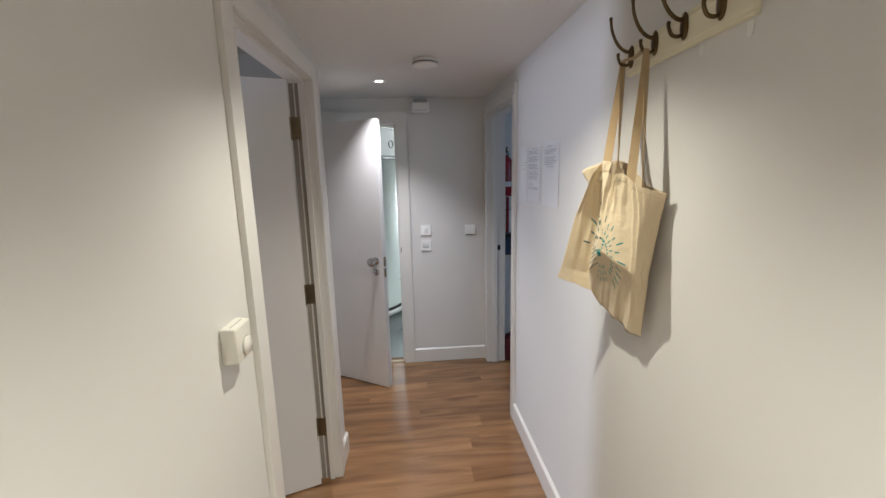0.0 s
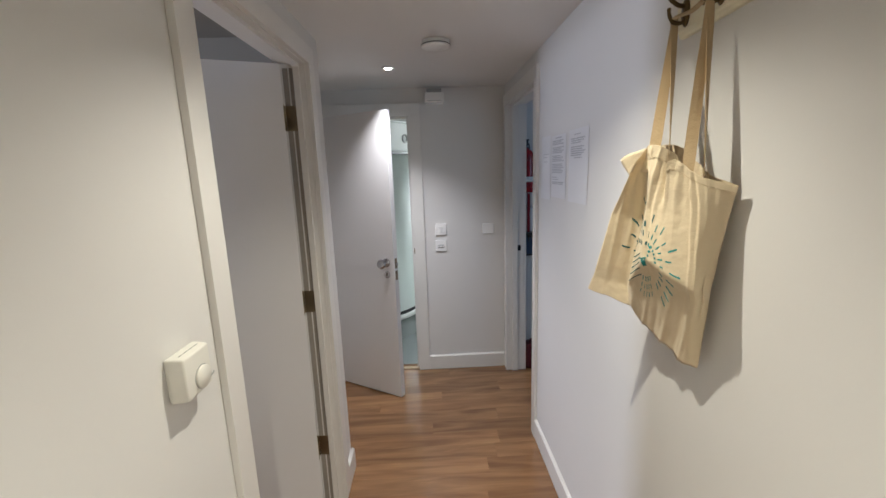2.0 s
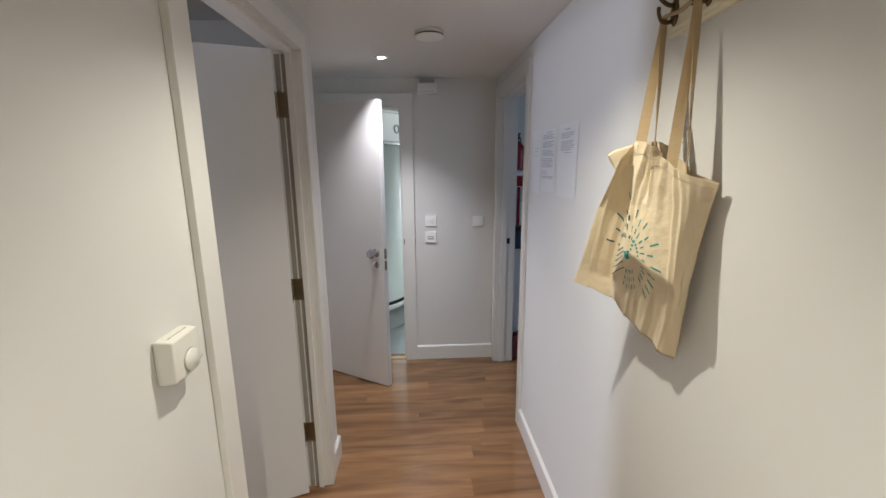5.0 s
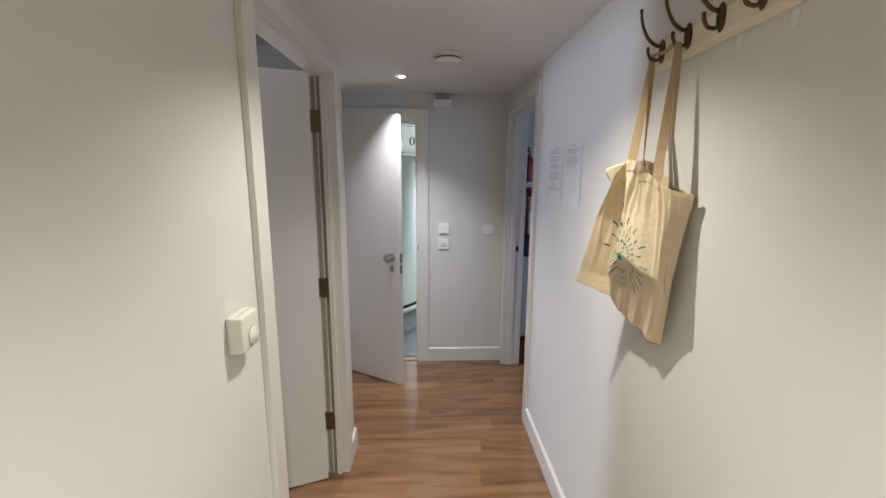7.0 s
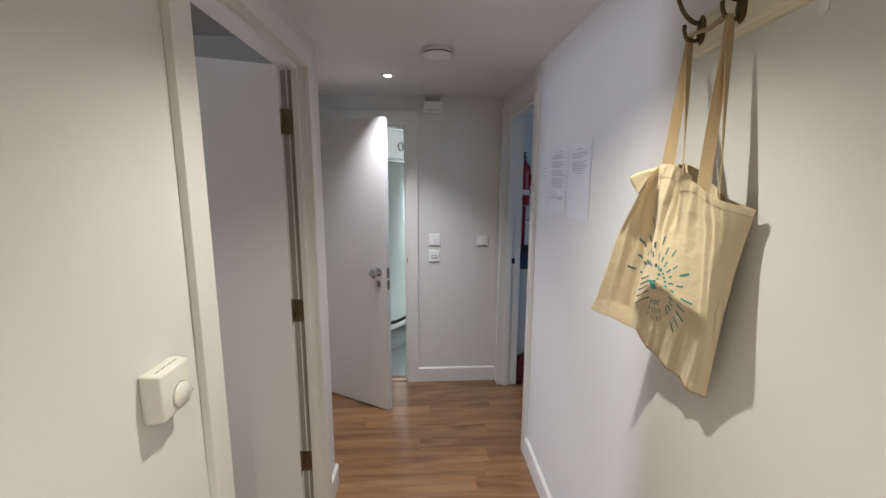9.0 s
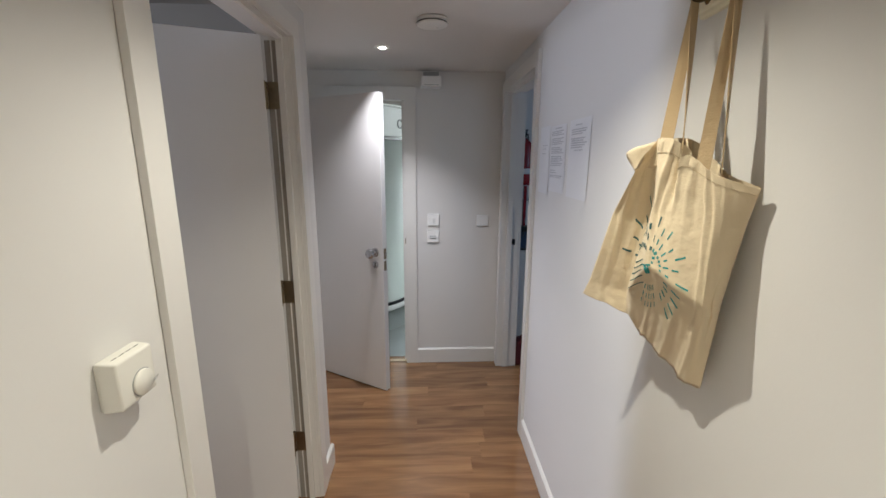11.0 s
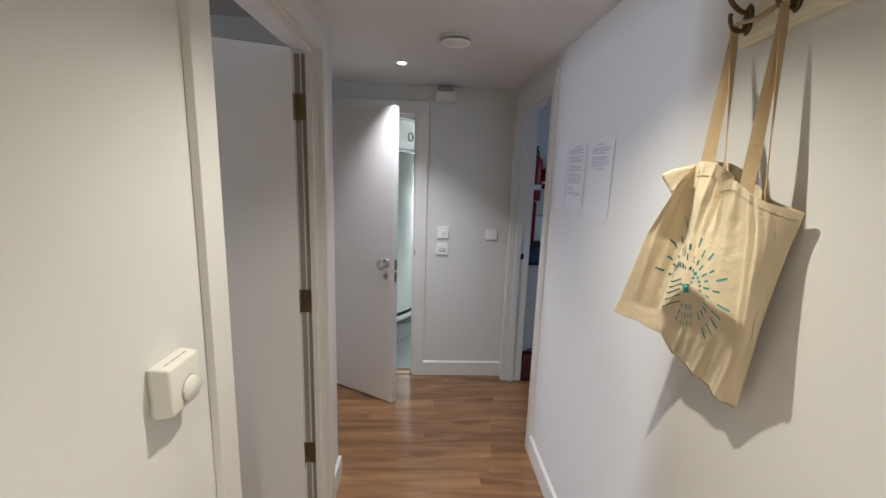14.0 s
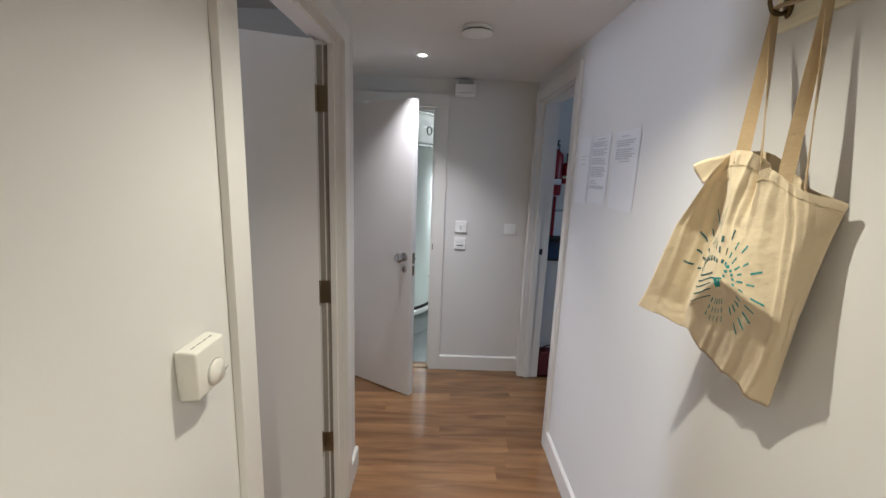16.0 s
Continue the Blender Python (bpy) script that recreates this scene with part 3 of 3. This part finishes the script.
# ---- tote bag ----
BAG = [  # rows from the top hem to the bottom seam, columns from one side to the other
    [(0.640, 1.310, 1.599), (0.668, 1.305, 1.637), (0.655, 1.263, 1.637), (0.660, 1.239, 1.632), (0.696, 1.177, 1.574), (0.748, 1.134, 1.551)],
    [(0.632, 1.398, 1.478), (0.688, 1.346, 1.476), (0.656, 1.285, 1.486), (0.646, 1.255, 1.503), (0.696, 1.160, 1.491), (0.745, 1.150, 1.485)],
    [(0.612, 1.447, 1.308), (0.684, 1.398, 1.289), (0.654, 1.334, 1.320), (0.630, 1.232, 1.395), (0.685, 1.143, 1.348), (0.735, 1.167, 1.349)],
    [(0.604, 1.464, 1.267), (0.682, 1.392, 1.240), (0.680, 1.369, 1.238), (0.700, 1.358, 1.207), (0.723, 1.217, 1.160), (0.744, 1.196, 1.159)],
]
COLS, ROWS_AT = (0.0, 0.27, 0.34, 0.43, 0.82, 1.0), (0.0, 0.34, 0.66, 1.0)


def along(knots, values, s, soft):
    """A curve through values at knots: straight stretches mixed with a smooth curve."""
    i = max((k for k in range(len(knots) - 1) if s >= knots[k] - 1e-9), default=0)
    f = (s - knots[i]) / (knots[i + 1] - knots[i])
    a, b = values[i], values[i + 1]
    straight = a + (b - a) * f
    before = values[i - 1] if i else a * 2 - b
    after = values[i + 2] if i + 2 < len(values) else b * 2 - a
    curved = 0.5 * (2 * a + (b - before) * f + (2 * before - 5 * a + 4 * b - after) * f * f + (3 * a - before - 3 * b + after) * f**3)
    return straight.lerp(curved, soft)


FOLDS = [  # start across, drift, width, depth, length down
    (0.08, 0.02, 0.020, 0.004, 1.10), (0.17, 0.04, 0.022, 0.005, 0.8), (0.435, -0.02, 0.012, 0.008, 0.75), (0.50, -0.05, 0.014, 0.005, 0.45),
    (0.56, 0.00, 0.014, 0.004, 0.40), (0.66, -0.03, 0.022, 0.004, 0.55), (0.765, 0.03, 0.014, 0.007, 0.95), (0.88, 0.0, 0.016, 0.005, 0.8),
]
SEAM_FOLDS = [(0.10, 0.018, 0.002), (0.46, 0.014, 0.004), (0.55, 0.020, -0.003), (0.63, 0.016, 0.004), (0.72, 0.018, -0.003), (0.78, 0.012, 0.004)]  # across, width, depth


def cloth(u, v, lift=0.0):
    """The bag's front sheet at u across and v down."""
    cols = [along(ROWS_AT, [Vector(BAG[r][c]) for r in range(4)], v, 0.0) for c in range(6)]
    p = along(COLS, cols, u, 0.35)
    inside = math.sin(math.pi * min(max(u, 0), 1)) ** 0.5
    fold = 0.0022 * math.sin(u * 21 + 2.0 * v + 1.5 * noise.noise((u * 3, v * 3, 1))) * (0.35 + 0.65 * (1 - v)) * min(1, 0.4 + v * 5) * inside
    fold += 0.006 * noise.noise((u * 5, v * 3.2, 4.0)) * inside + 0.0022 * noise.noise((u * 17, v * 9, 8.0)) * inside
    # the hem steps back beside the first strap and puckers under both
    step = 1 / (1 + math.exp(-(u - 0.535) / 0.008))
    gather = -0.020 * math.exp(-((u - 0.505) / 0.030) ** 2) * max(0, 1 - v * 3.2) + 0.010 * step * math.exp(-((u - 0.56) / 0.05) ** 2) * max(0, 1 - v * 4.0)
    sag = 0.020 * math.exp(-((u - 0.535) / 0.045) ** 2) * max(0, 1 - v * 2.5)
    for at, drift, wide, deep, long in FOLDS:
        d = (u - at - drift * v) / wide
        fold += deep * (math.exp(-d * d) - 0.6 * math.exp(-((d - 1.6) ** 2))) * max(0.0, 1 - v / long) ** 0.7 * min(1, 0.22 + v * 5)
    low = min(1.0, max(0.0, (v - 0.70) / 0.30))
    for at, wide, deep in SEAM_FOLDS:
        fold += deep * math.exp(-(((u - at - 0.03 * (1 - low)) / wide) ** 2)) * low
    # under the bulge the cloth falls back sharply towards the wall
    tuck = min(1.0, max(0.0, (v - 0.66) / 0.045)) * (1 - low) ** 0.6 * min(1.0, max(0.0, (u - 0.30) / 0.10)) * min(1.0, max(0.0, (0.90 - u) / 0.06))
    p = p + Vector((-fold - gather - lift + 0.007 * tuck, 0, -sag - 0.0015 * low * math.sin(u * 34)))
    p.x = min(p.x, XR - 0.008)
    return p


def tote_bag():
    root = thing("tote_bag", "natural cotton tote bag with teal sunburst print, hanging from hooks", "tote bag", pose(0.70, 1.25, 1.24))
    back = root.matrix_world.inverted()
    nu, nv = 96, 72
    bm = bmesh.new()
    front = [[bm.verts.new(back @ cloth(i / nu, k / nv)) for i in range(nu + 1)] for k in range(nv + 1)]
    rear = []
    for k in range(nv + 1):
        row = []
        for i in range(nu + 1):
            if i in (0, nu) or k == nv:
                row.append(front[k][i])
                continue
            u, v = i / nu, k / nv
            p = cloth(u, v)
            depth = 0.038 * math.sin(math.pi * u) ** 0.7 * (1 - v**3) + 0.004
            p = p + Vector((depth, 0.25 * depth, 0))
            p.x = min(p.x, XR - 0.004)
            row.append(bm.verts.new(back @ p))
        rear.append(row)
    for sheet in (front, rear):
        for k in range(nv):
            for i in range(nu):
                q = [sheet[k][i], sheet[k][i + 1], sheet[k + 1][i + 1], sheet[k + 1][i]]
                bm.faces.new(q if sheet is front else q[::-1])
    body = part("body", bm, "cotton", root, "", True)
    # the hem round the mouth
    bm = bmesh.new()
    rows = [[bm.verts.new(back @ cloth(i / nu, v, lift)) for i in range(nu + 1)] for v, lift in ((0.0, 0.0002), (0.001, 0.0014), (0.064, 0.0013), (0.066, 0.0001))]
    for a, b in zip(rows, rows[1:]):
        for i in range(nu):
            bm.faces.new((a[i], a[i + 1], b[i + 1], b[i]))
    part("hem", bm, "cotton", root, "stitched hem band")

    def handle(points, wide):
        """A woven strap swept along points; wide gives the way of its width at each."""
        path = smooth_path(points, 8)
        ws = smooth_path(wide, 8)
        bm = bmesh.new()
        rings = []
        for i, p in enumerate(path):
            d = (path[min(i + 1, len(path) - 1)] - path[max(i - 1, 0)]).normalized()
            w = (ws[i] - d * ws[i].dot(d)).normalized()
            n = d.cross(w)
            half = 0.0115 - 0.0055 * math.sin(math.pi * i / (len(path) - 1)) ** 2
            rings.append([bm.verts.new(back @ (p + w * a + n * b)) for a, b in ((-half, -0.0008), (0, -0.0012), (half, -0.0008), (half, 0.0008), (0, 0.0012), (-half, 0.0008))])
        for a, b in zip(rings, rings[1:]):
            for k in range(6):
                bm.faces.new((a[k], a[(k + 1) % 6], b[(k + 1) % 6], b[k]))
        bm.faces.new(rings[0][::-1])
        bm.faces.new(rings[-1])
        # the strap's shade comes from this darker cotton colour
        part("handle", bm, "strap_shade_seam", root, "flat cotton strap")

    h1, h2, seat = 1.338, 1.228, 1.903
    a, b = cloth(0.355, 0.05, -0.004), cloth(0.70, 0.05, -0.004)
    s1, s2 = Vector((0.726, h1 + 0.001, seat - 0.02)), Vector((0.724, h2 - 0.006, seat - 0.02))
    handle([a, a.lerp(s1, 0.2), a.lerp(s1, 0.6), s1, (0.724, h1 - 0.002, seat + 0.001), (0.726, (h1 + h2) / 2, seat - 0.004), (0.724, h2 + 0.004, seat + 0.003), s2, b.lerp(s2, 0.6), b.lerp(s2, 0.2), b],
           [(0.5, -0.9, 0), (0.8, -0.6, 0), (1, -0.35, 0), (1, -0.1, 0), (1, 0, 0), (1, 0, 0), (1, 0, 0), (1, -0.1, 0), (1, -0.3, 0), (0.7, -0.7, 0), (0.5, -0.9, 0)])
    c, d = cloth(0.45, 0.05) + Vector((0.014, 0.0, 0)), cloth(0.84, 0.06) + Vector((0.010, 0.008, 0))
    s3, s4 = Vector((0.728, h1 + 0.002, seat - 0.016)), Vector((0.728, h2 - 0.004, seat - 0.016))
    handle([c, c.lerp(s3, 0.2), c.lerp(s3, 0.6), s3, (0.728, h1 - 0.003, seat + 0.004), (0.730, (h1 + h2) / 2, seat + 0.001), (0.728, h2 + 0.004, seat + 0.006), s4, d.lerp(s4, 0.6), d.lerp(s4, 0.2), d],
           [(0.6, 0.9, 0), (0.6, 0.9, 0), (0.8, 0.6, 0), (1, 0.1, 0), (1, 0, 0), (1, 0, 0), (1, 0, 0), (1, 0.1, 0), (0.8, 0.6, 0), (0.6, 0.8, 0), (0.6, 0.8, 0)])

    # the seam under the hem
    bm = bmesh.new()
    rows = [[bm.verts.new(back @ cloth(i / nu, v, lift)) for i in range(nu + 1)] for v, lift in ((0.0585, 0.0008), (0.0600, 0.0019), (0.0625, 0.0008))]
    for a, b in zip(rows, rows[1:]):
        for i in range(nu):
            bm.faces.new((a[i], a[i + 1], b[i + 1], b[i]))
    part("hem_stitching", bm, "strap_shade_seam", root, "darker stitched seam")
    # the strap ends, sewn flat inside the hem, press through as square patches
    for at in (0.335, 0.655):
        bm = bmesh.new()
        g = [[bm.verts.new(back @ cloth(at + 0.062 * (i / 6 - 0.5), 0.004 + 0.056 * k / 4, 0.0026 if 0 < i < 6 and 0 < k < 4 else 0.0012)) for i in range(7)] for k in range(5)]
        for k in range(4):
            for i in range(6):
                bm.faces.new((g[k][i], g[k][i + 1], g[k + 1][i + 1], g[k + 1][i]))
        part("strap_patch", bm, "cotton", root, "stitched square patch over the strap end")

    # the printed sunburst: dashes laid on the cloth
    uc, vc, wu, hv = 0.425, 0.655, 0.360, 0.335

    def dash(x0, y0, x1, y1, thick, mat="teal", drop=0.16):
        bm = bmesh.new()
        n = 6
        dx, dy = x1 - x0, y1 - y0
        length = math.hypot(dx, dy)
        ox, oy = -dy / length * thick / 2, dx / length * thick / 2
        rows = []
        for s in (-1, 1):
            line = []
            for k in range(n + 1):
                u, v = uc + (x0 + dx * k / n + s * ox) / wu, vc - (y0 + dy * k / n + s * oy) / hv
                v -= drop * min(1.0, max(0.0, (uc - u) / 0.10))  # the cloth drops at the crease
                line.append(bm.verts.new(back @ cloth(u, v, 0.0009)))
            rows.append(line)
        for k in range(n):
            bm.faces.new((rows[0][k], rows[0][k + 1], rows[1][k + 1], rows[1][k]))
        part("print_dash", bm, mat, body, "teal printed dash")

    rnd = random.Random(5)

    def ray(degrees, r0, r1, thick):
        c, s = math.cos(math.radians(degrees)), math.sin(math.radians(degrees))
        dash(c * r0, s * r0, c * r1, s * r1, thick, "teal_dark" if degrees > 75 else "teal")

    for k in range(15):
        ang = 3 + 12.4 * k + rnd.uniform(-2, 2)
        if k % 2 == 0:
            ray(ang, 0.078 + rnd.uniform(-0.004, 0.004), 0.103 + rnd.uniform(-0.005, 0.006), 0.0026)
        else:
            ray(ang, 0.070, 0.084 + rnd.uniform(-0.003, 0.003), 0.0024)
        ray(ang + 2, 0.048 + rnd.uniform(-0.003, 0.003), 0.062, 0.0026)
        ray(ang + 5, 0.032, 0.039, 0.0038)
    for ang in (-10, -19, -28, -37):
        ray(ang, 0.046, 0.058, 0.0024)
        ray(ang + 2, 0.070, 0.092 - 0.2 * abs(ang + 20) / 1000, 0.0024)
    for ang in (-58, -67, -76, -85, -94):
        for r0 in (0.028, 0.041, 0.054):
            ray(ang, r0, r0 + 0.008, 0.0017)
    for k, y in enumerate((0.020, 0.010, 0.000, -0.012, -0.026)):
        dash(-0.034 + 0.003 * (k % 2), y * 0.9 + 0.001, -0.006, y * 0.9 - 0.001, 0.0022, "teal_dark", 0.075)
    for k in range(3):
        dash(0.008 + 0.003 * k, 0.010 + 0.009 * k, 0.014 + 0.004 * k, 0.011 + 0.010 * k, 0.0045)
    dash(0.0, 0.002, 0.002, -0.010, 0.0055)
    dash(-0.008, 0.003, 0.006, 0.004, 0.0030)

    # the folded corner of the mouth
    corners = [Vector(c) for c in ((0.648, 1.392, 1.610), (0.670, 1.292, 1.640), (0.676, 1.300, 1.585), (0.656, 1.365, 1.572))]
    bm = bmesh.new()
    n = 8
    grid = [[corners[0].lerp(corners[1], i / n).lerp(corners[3].lerp(corners[2], i / n), k / n) + Vector((-0.003 * math.sin(math.pi * i / n) - 0.002 * math.sin(5 * k / n + 4 * i / n), 0, 0.002 * math.sin(6 * i / n))) for i in range(n + 1)] for k in range(n + 1)]
    verts = [[bm.verts.new(back @ p) for p in line] for line in grid]
    for k in range(n):
        for i in range(n):
            bm.faces.new((verts[k][i], verts[k][i + 1], verts[k + 1][i + 1], verts[k + 1][i]))
    bm.normal_update()
    bmesh.ops.solidify(bm, geom=list(bm.faces), thickness=0.0025)
    part("mouth_corner", bm, "cotton", root, "folded corner of the mouth", True)


tote_bag()


# ---- kitchen seen through the right doorway ----
def extinguisher(x, y, z, r, h, label):
    root = thing("fire_extinguisher", label, "fire extinguisher", pose(x, y, z), "fire extinguishers")
    bm = bmesh.new()
    turned(bm, [(0, 0), (r * 0.92, 0), (r, 0.008), (r, h * 0.82), (r * 0.9, h * 0.90), (r * 0.5, h * 0.97), (r * 0.3, h), (0, h)], Matrix(), 32)
    part("cylinder", bm, "red", root, "", True)
    bm = bmesh.new()
    turned(bm, [(r * 1.004, h * 0.24), (r * 1.008, h * 0.24), (r * 1.008, h * 0.36), (r * 1.004, h * 0.36), (r * 1.004, h * 0.24)], Matrix(), 32)
    part("label_band", bm, "paper", root, "white printed band", True)
    bm = bmesh.new()
    turned(bm, [(0, h), (r * 0.32, h), (r * 0.32, h + 0.022), (0, h + 0.022)], Matrix(), 20)
    part("valve", bm, "chrome", root, "", True)
    bm = bmesh.new()
    box(bm, (-0.012, -0.05, h + 0.022), (0.012, 0.018, h + 0.032), 0.003)
    box(bm, (-0.010, -0.045, h + 0.052), (0.010, 0.018, h + 0.062), 0.003)
    box(bm, (-0.012, -0.012, h + 0.02), (0.012, 0.018, h + 0.06), 0.003)
    part("lever", bm, "black", root, "black squeeze lever")
    bm = bmesh.new()
    hose = smooth_path([(0.008, 0.01, h + 0.03), (r * 0.5, r * 0.6, h + 0.015), (r * 0.55, r * 0.95, h * 0.75), (r * 0.5, r * 0.98, h * 0.3)], 6)
    tube(bm, hose, [0.007] * len(hose), 10)
    part("hose", bm, "black", root, "black rubber hose", True)
    boxes("wall_bracket", [((-0.012, r * 0.9, h * 0.5), (0.012, 3.575 - y, h * 0.62))], "steel", root)


extinguisher(0.924, 3.500, 1.415, 0.054, 0.325, "red fire extinguisher with black lever, hung on kitchen wall")
extinguisher(1.022, 3.520, 1.50, 0.040, 0.155, "small red fire extinguisher hung beside a larger one")


def safety_panel():
    root = thing("safety_panel", "white and dark wall panel with red edge below extinguishers", "wall panel", pose(0.995, 3.575, 0.915))
    bm = bmesh.new()
    box(bm, (-0.085, -0.022, 0.19), (0.105, -0.0005, 0.385), 0.003)
    part("board", bm, "tray", root, "glossy white board")
    boxes("edge_strip", [((-0.054, -0.040, 0.19), (-0.032, -0.0225, 0.49))], "red", root, "thin red strip")
    boxes("top_rail", [((-0.085, -0.028, 0.378), (0.105, -0.0225, 0.388))], "chrome", root)
    bm = bmesh.new()
    box(bm, (-0.092, -0.075, 0.150), (0.11, -0.0005, 0.188), 0.004)
    part("shelf", bm, "black", root, "black shelf")
    for x in (-0.05, -0.01, 0.05):
        bm = bmesh.new()
        tube(bm, [(x, -0.06, 0.152), (x, -0.064, 0.125), (x, -0.05, 0.110)], [0.005, 0.005, 0.004], 8)
        part("hook", bm, "black", root)
    bm = bmesh.new()
    box(bm, (-0.092, -0.030, 0.012), (0.11, -0.0005, 0.148), 0.004)
    part("lower_board", bm, "navy", root, "dark blue board")
    boxes("bottom_rail", [((-0.092, -0.036, 0.0), (0.11, -0.0005, 0.011))], "black", root)


safety_panel()


def floor_bag():
    root = thing("holdall", "small dark red fabric bag on the kitchen floor", "bag", pose(0.995, 3.49, 0.004))
    bm = bmesh.new()
    bmesh.ops.create_cube(bm, size=1)
    bmesh.ops.subdivide_edges(bm, edges=list(bm.edges), cuts=7, use_grid_fill=True)
    for v in bm.verts:
        x, y, z = v.co * 2
        taper = 1 - 0.22 * max(0, z) ** 2
        v.co = Vector((x * 0.088 * taper, y * 0.055 * taper, (z + 1) * 0.105))
        v.co += Vector([0.006 * noise.noise(v.co * 18 + Vector((s, 0, 0))) for s in (0, 7, 13)]) * (1 if v.co.z > 0.01 else 0)
    bmesh.ops.bevel(bm, geom=[e for e in bm.edges if e.calc_face_angle(0) > 1], offset=0.012, segments=3, affect="EDGES")
    part("body", bm, "redcloth", root, "", True)
    bm = bmesh.new()
    path = smooth_path([(-0.045, -0.02, 0.19), (-0.040, -0.02, 0.235), (0, -0.02, 0.25), (0.04, -0.02, 0.235), (0.045, -0.02, 0.19)], 6)
    tube(bm, path, [0.006] * len(path), 8)
    part("handle", bm, "redcloth", root, "", True)
    boxes("zip", [((-0.06, -0.004, 0.2105), (0.06, 0.004, 0.2135))], "black", root)


floor_bag()


# ---- bathroom seen past the far door ----
def shower_cabin():
    cx, cy, r = -0.49, 4.58, 0.57
    root = thing("shower_cabin", "curved shower cabin with frosted green glass and white tray", "shower cabin", pose(cx, cy, 0))

    def arc(name, r0, r1, z0, z1, mat, label="", bev=0.0):
        bm = bmesh.new()
        n, loops = 40, []
        for k in range(n + 1):
            a = math.pi + math.pi * k / n
            c, s = math.cos(a), math.sin(a)
            loops.append([bm.verts.new((rr * c, rr * s, z)) for rr, z in ((r0, z0), (r1 - bev, z0), (r1, z0 + bev), (r1, z1 - bev), (r1 - bev, z1), (r0, z1))])
        for a, b in zip(loops, loops[1:]):
            for k in range(6):
                bm.faces.new((a[k], a[(k + 1) % 6], b[(k + 1) % 6], b[k]))
        bm.faces.new(loops[0])
        bm.faces.new(loops[-1][::-1])
        return part(name, bm, mat, root, label, True)

    arc("base", 0.02, r - 0.015, 0.0, 0.20, "bathfloor", "grey panel under the tray")
    arc("tray", 0.02, r + 0.012, 0.20, 0.255, "tray", "white acrylic tray", 0.012)
    arc("lower_rail", r - 0.022, r + 0.004, 0.256, 0.285, "black", "dark metal rail", 0.004)
    arc("glass_screen", r - 0.010, r - 0.004, 0.286, 1.755, "glass", "frosted green glass")
    arc("upper_rail", r - 0.022, r + 0.004, 1.756, 1.785, "chrome", "", 0.004)
    arc("header", r - 0.03, r + 0.002, 1.786, 2.03, "tray", "white header panel", 0.01)
    arc("roof", 0.02, r + 0.004, 2.031, 2.05, "tray", "white roof", 0.006)
    ang = math.radians(-33.6)
    m = Matrix.Translation((math.cos(ang) * (r + 0.002), math.sin(ang) * (r + 0.002), 1.895)) @ pose(0, 0, 0, 90, 0, -33.6 + 90)
    bm = bmesh.new()
    turned(bm, [(0.028, 0.0), (0.040, 0.0), (0.040, 0.008), (0.034, 0.012), (0.028, 0.008), (0.028, 0.0)], m, 32)
    part("speaker_ring", bm, "grey", root, "dark grey ring on the header", True)
    # the walls of the recess that hold the cabin
    boxes("back_panel", [((-0.50, -0.01, 0.0), (0.545, 0.40, 2.03))], "tray", root, "white rear panel")


shower_cabin()
bm = bmesh.new()
box(bm, (-0.97, YF + TF, -0.02), (0.9, 5.0, 0.0015))
tagged(part("floor_bathroom", bm, "bathfloor"), "grey vinyl bathroom floor", "floor", kind="structure")
boxes("threshold_strip", [((F0 + 0.001, YF + 0.006, 0.002), (F1 - 0.001, YF + 0.046, 0.006))], "brassbright", bpy.data.objects["door_frame_far"]).matrix_parent_inverse = bpy.data.objects["door_frame_far"].matrix_world.inverted()


# ---- plank floor ----
bm = bmesh.new()
box(bm, (-3.1, YB - 0.1, -0.06), (2.7, YF + TF, -0.006))
floor = tagged(part("floor", bm, "subfloor"), "brown oak-look plank floor laid across the corridor", "floor", kind="structure")
PW, PL = 0.120, 1.22
rnd = random.Random(11)
shared = {}


def plank_mesh(length):
    key = round(length, 2)
    if key not in shared:
        bm = bmesh.new()
        box(bm, (0.0001, 0.0002, -0.006), (key - 0.0001, PW - 0.0002, 0.0), 0.0)
        me = bpy.data.meshes.new("plank")
        bm.to_mesh(me)
        bm.free()
        me.materials.append(M["plank"])
        shared[key] = me
    return shared[key]


JOINTS = {2.315: 0.449, 2.555: 0.547, 2.075: 0.416}
row = 0
y = 2.315 - 34 * PW
while y < YF + 0.02:
    x0 = -0.95 if y > 2.25 else (-3.0 if y > -0.7 else -0.40)
    x1 = 2.60 if y > 1.55 else 0.90
    near = [j for k, j in JOINTS.items() if abs(k - y) < 0.01]
    joint = near[0] if near else (0.10 + 0.43 * row) % PL
    start = joint - PL * math.ceil((joint - x0) / PL)
    while start < x1:
        a, b = max(start, x0), min(start + PL, x1)
        if b - a > 0.03:
            ob = new("plank", plank_mesh(b - a))
            ob.parent = floor
            ob.location = (a, y, 0)
        start += PL
    y += PW
    row += 1
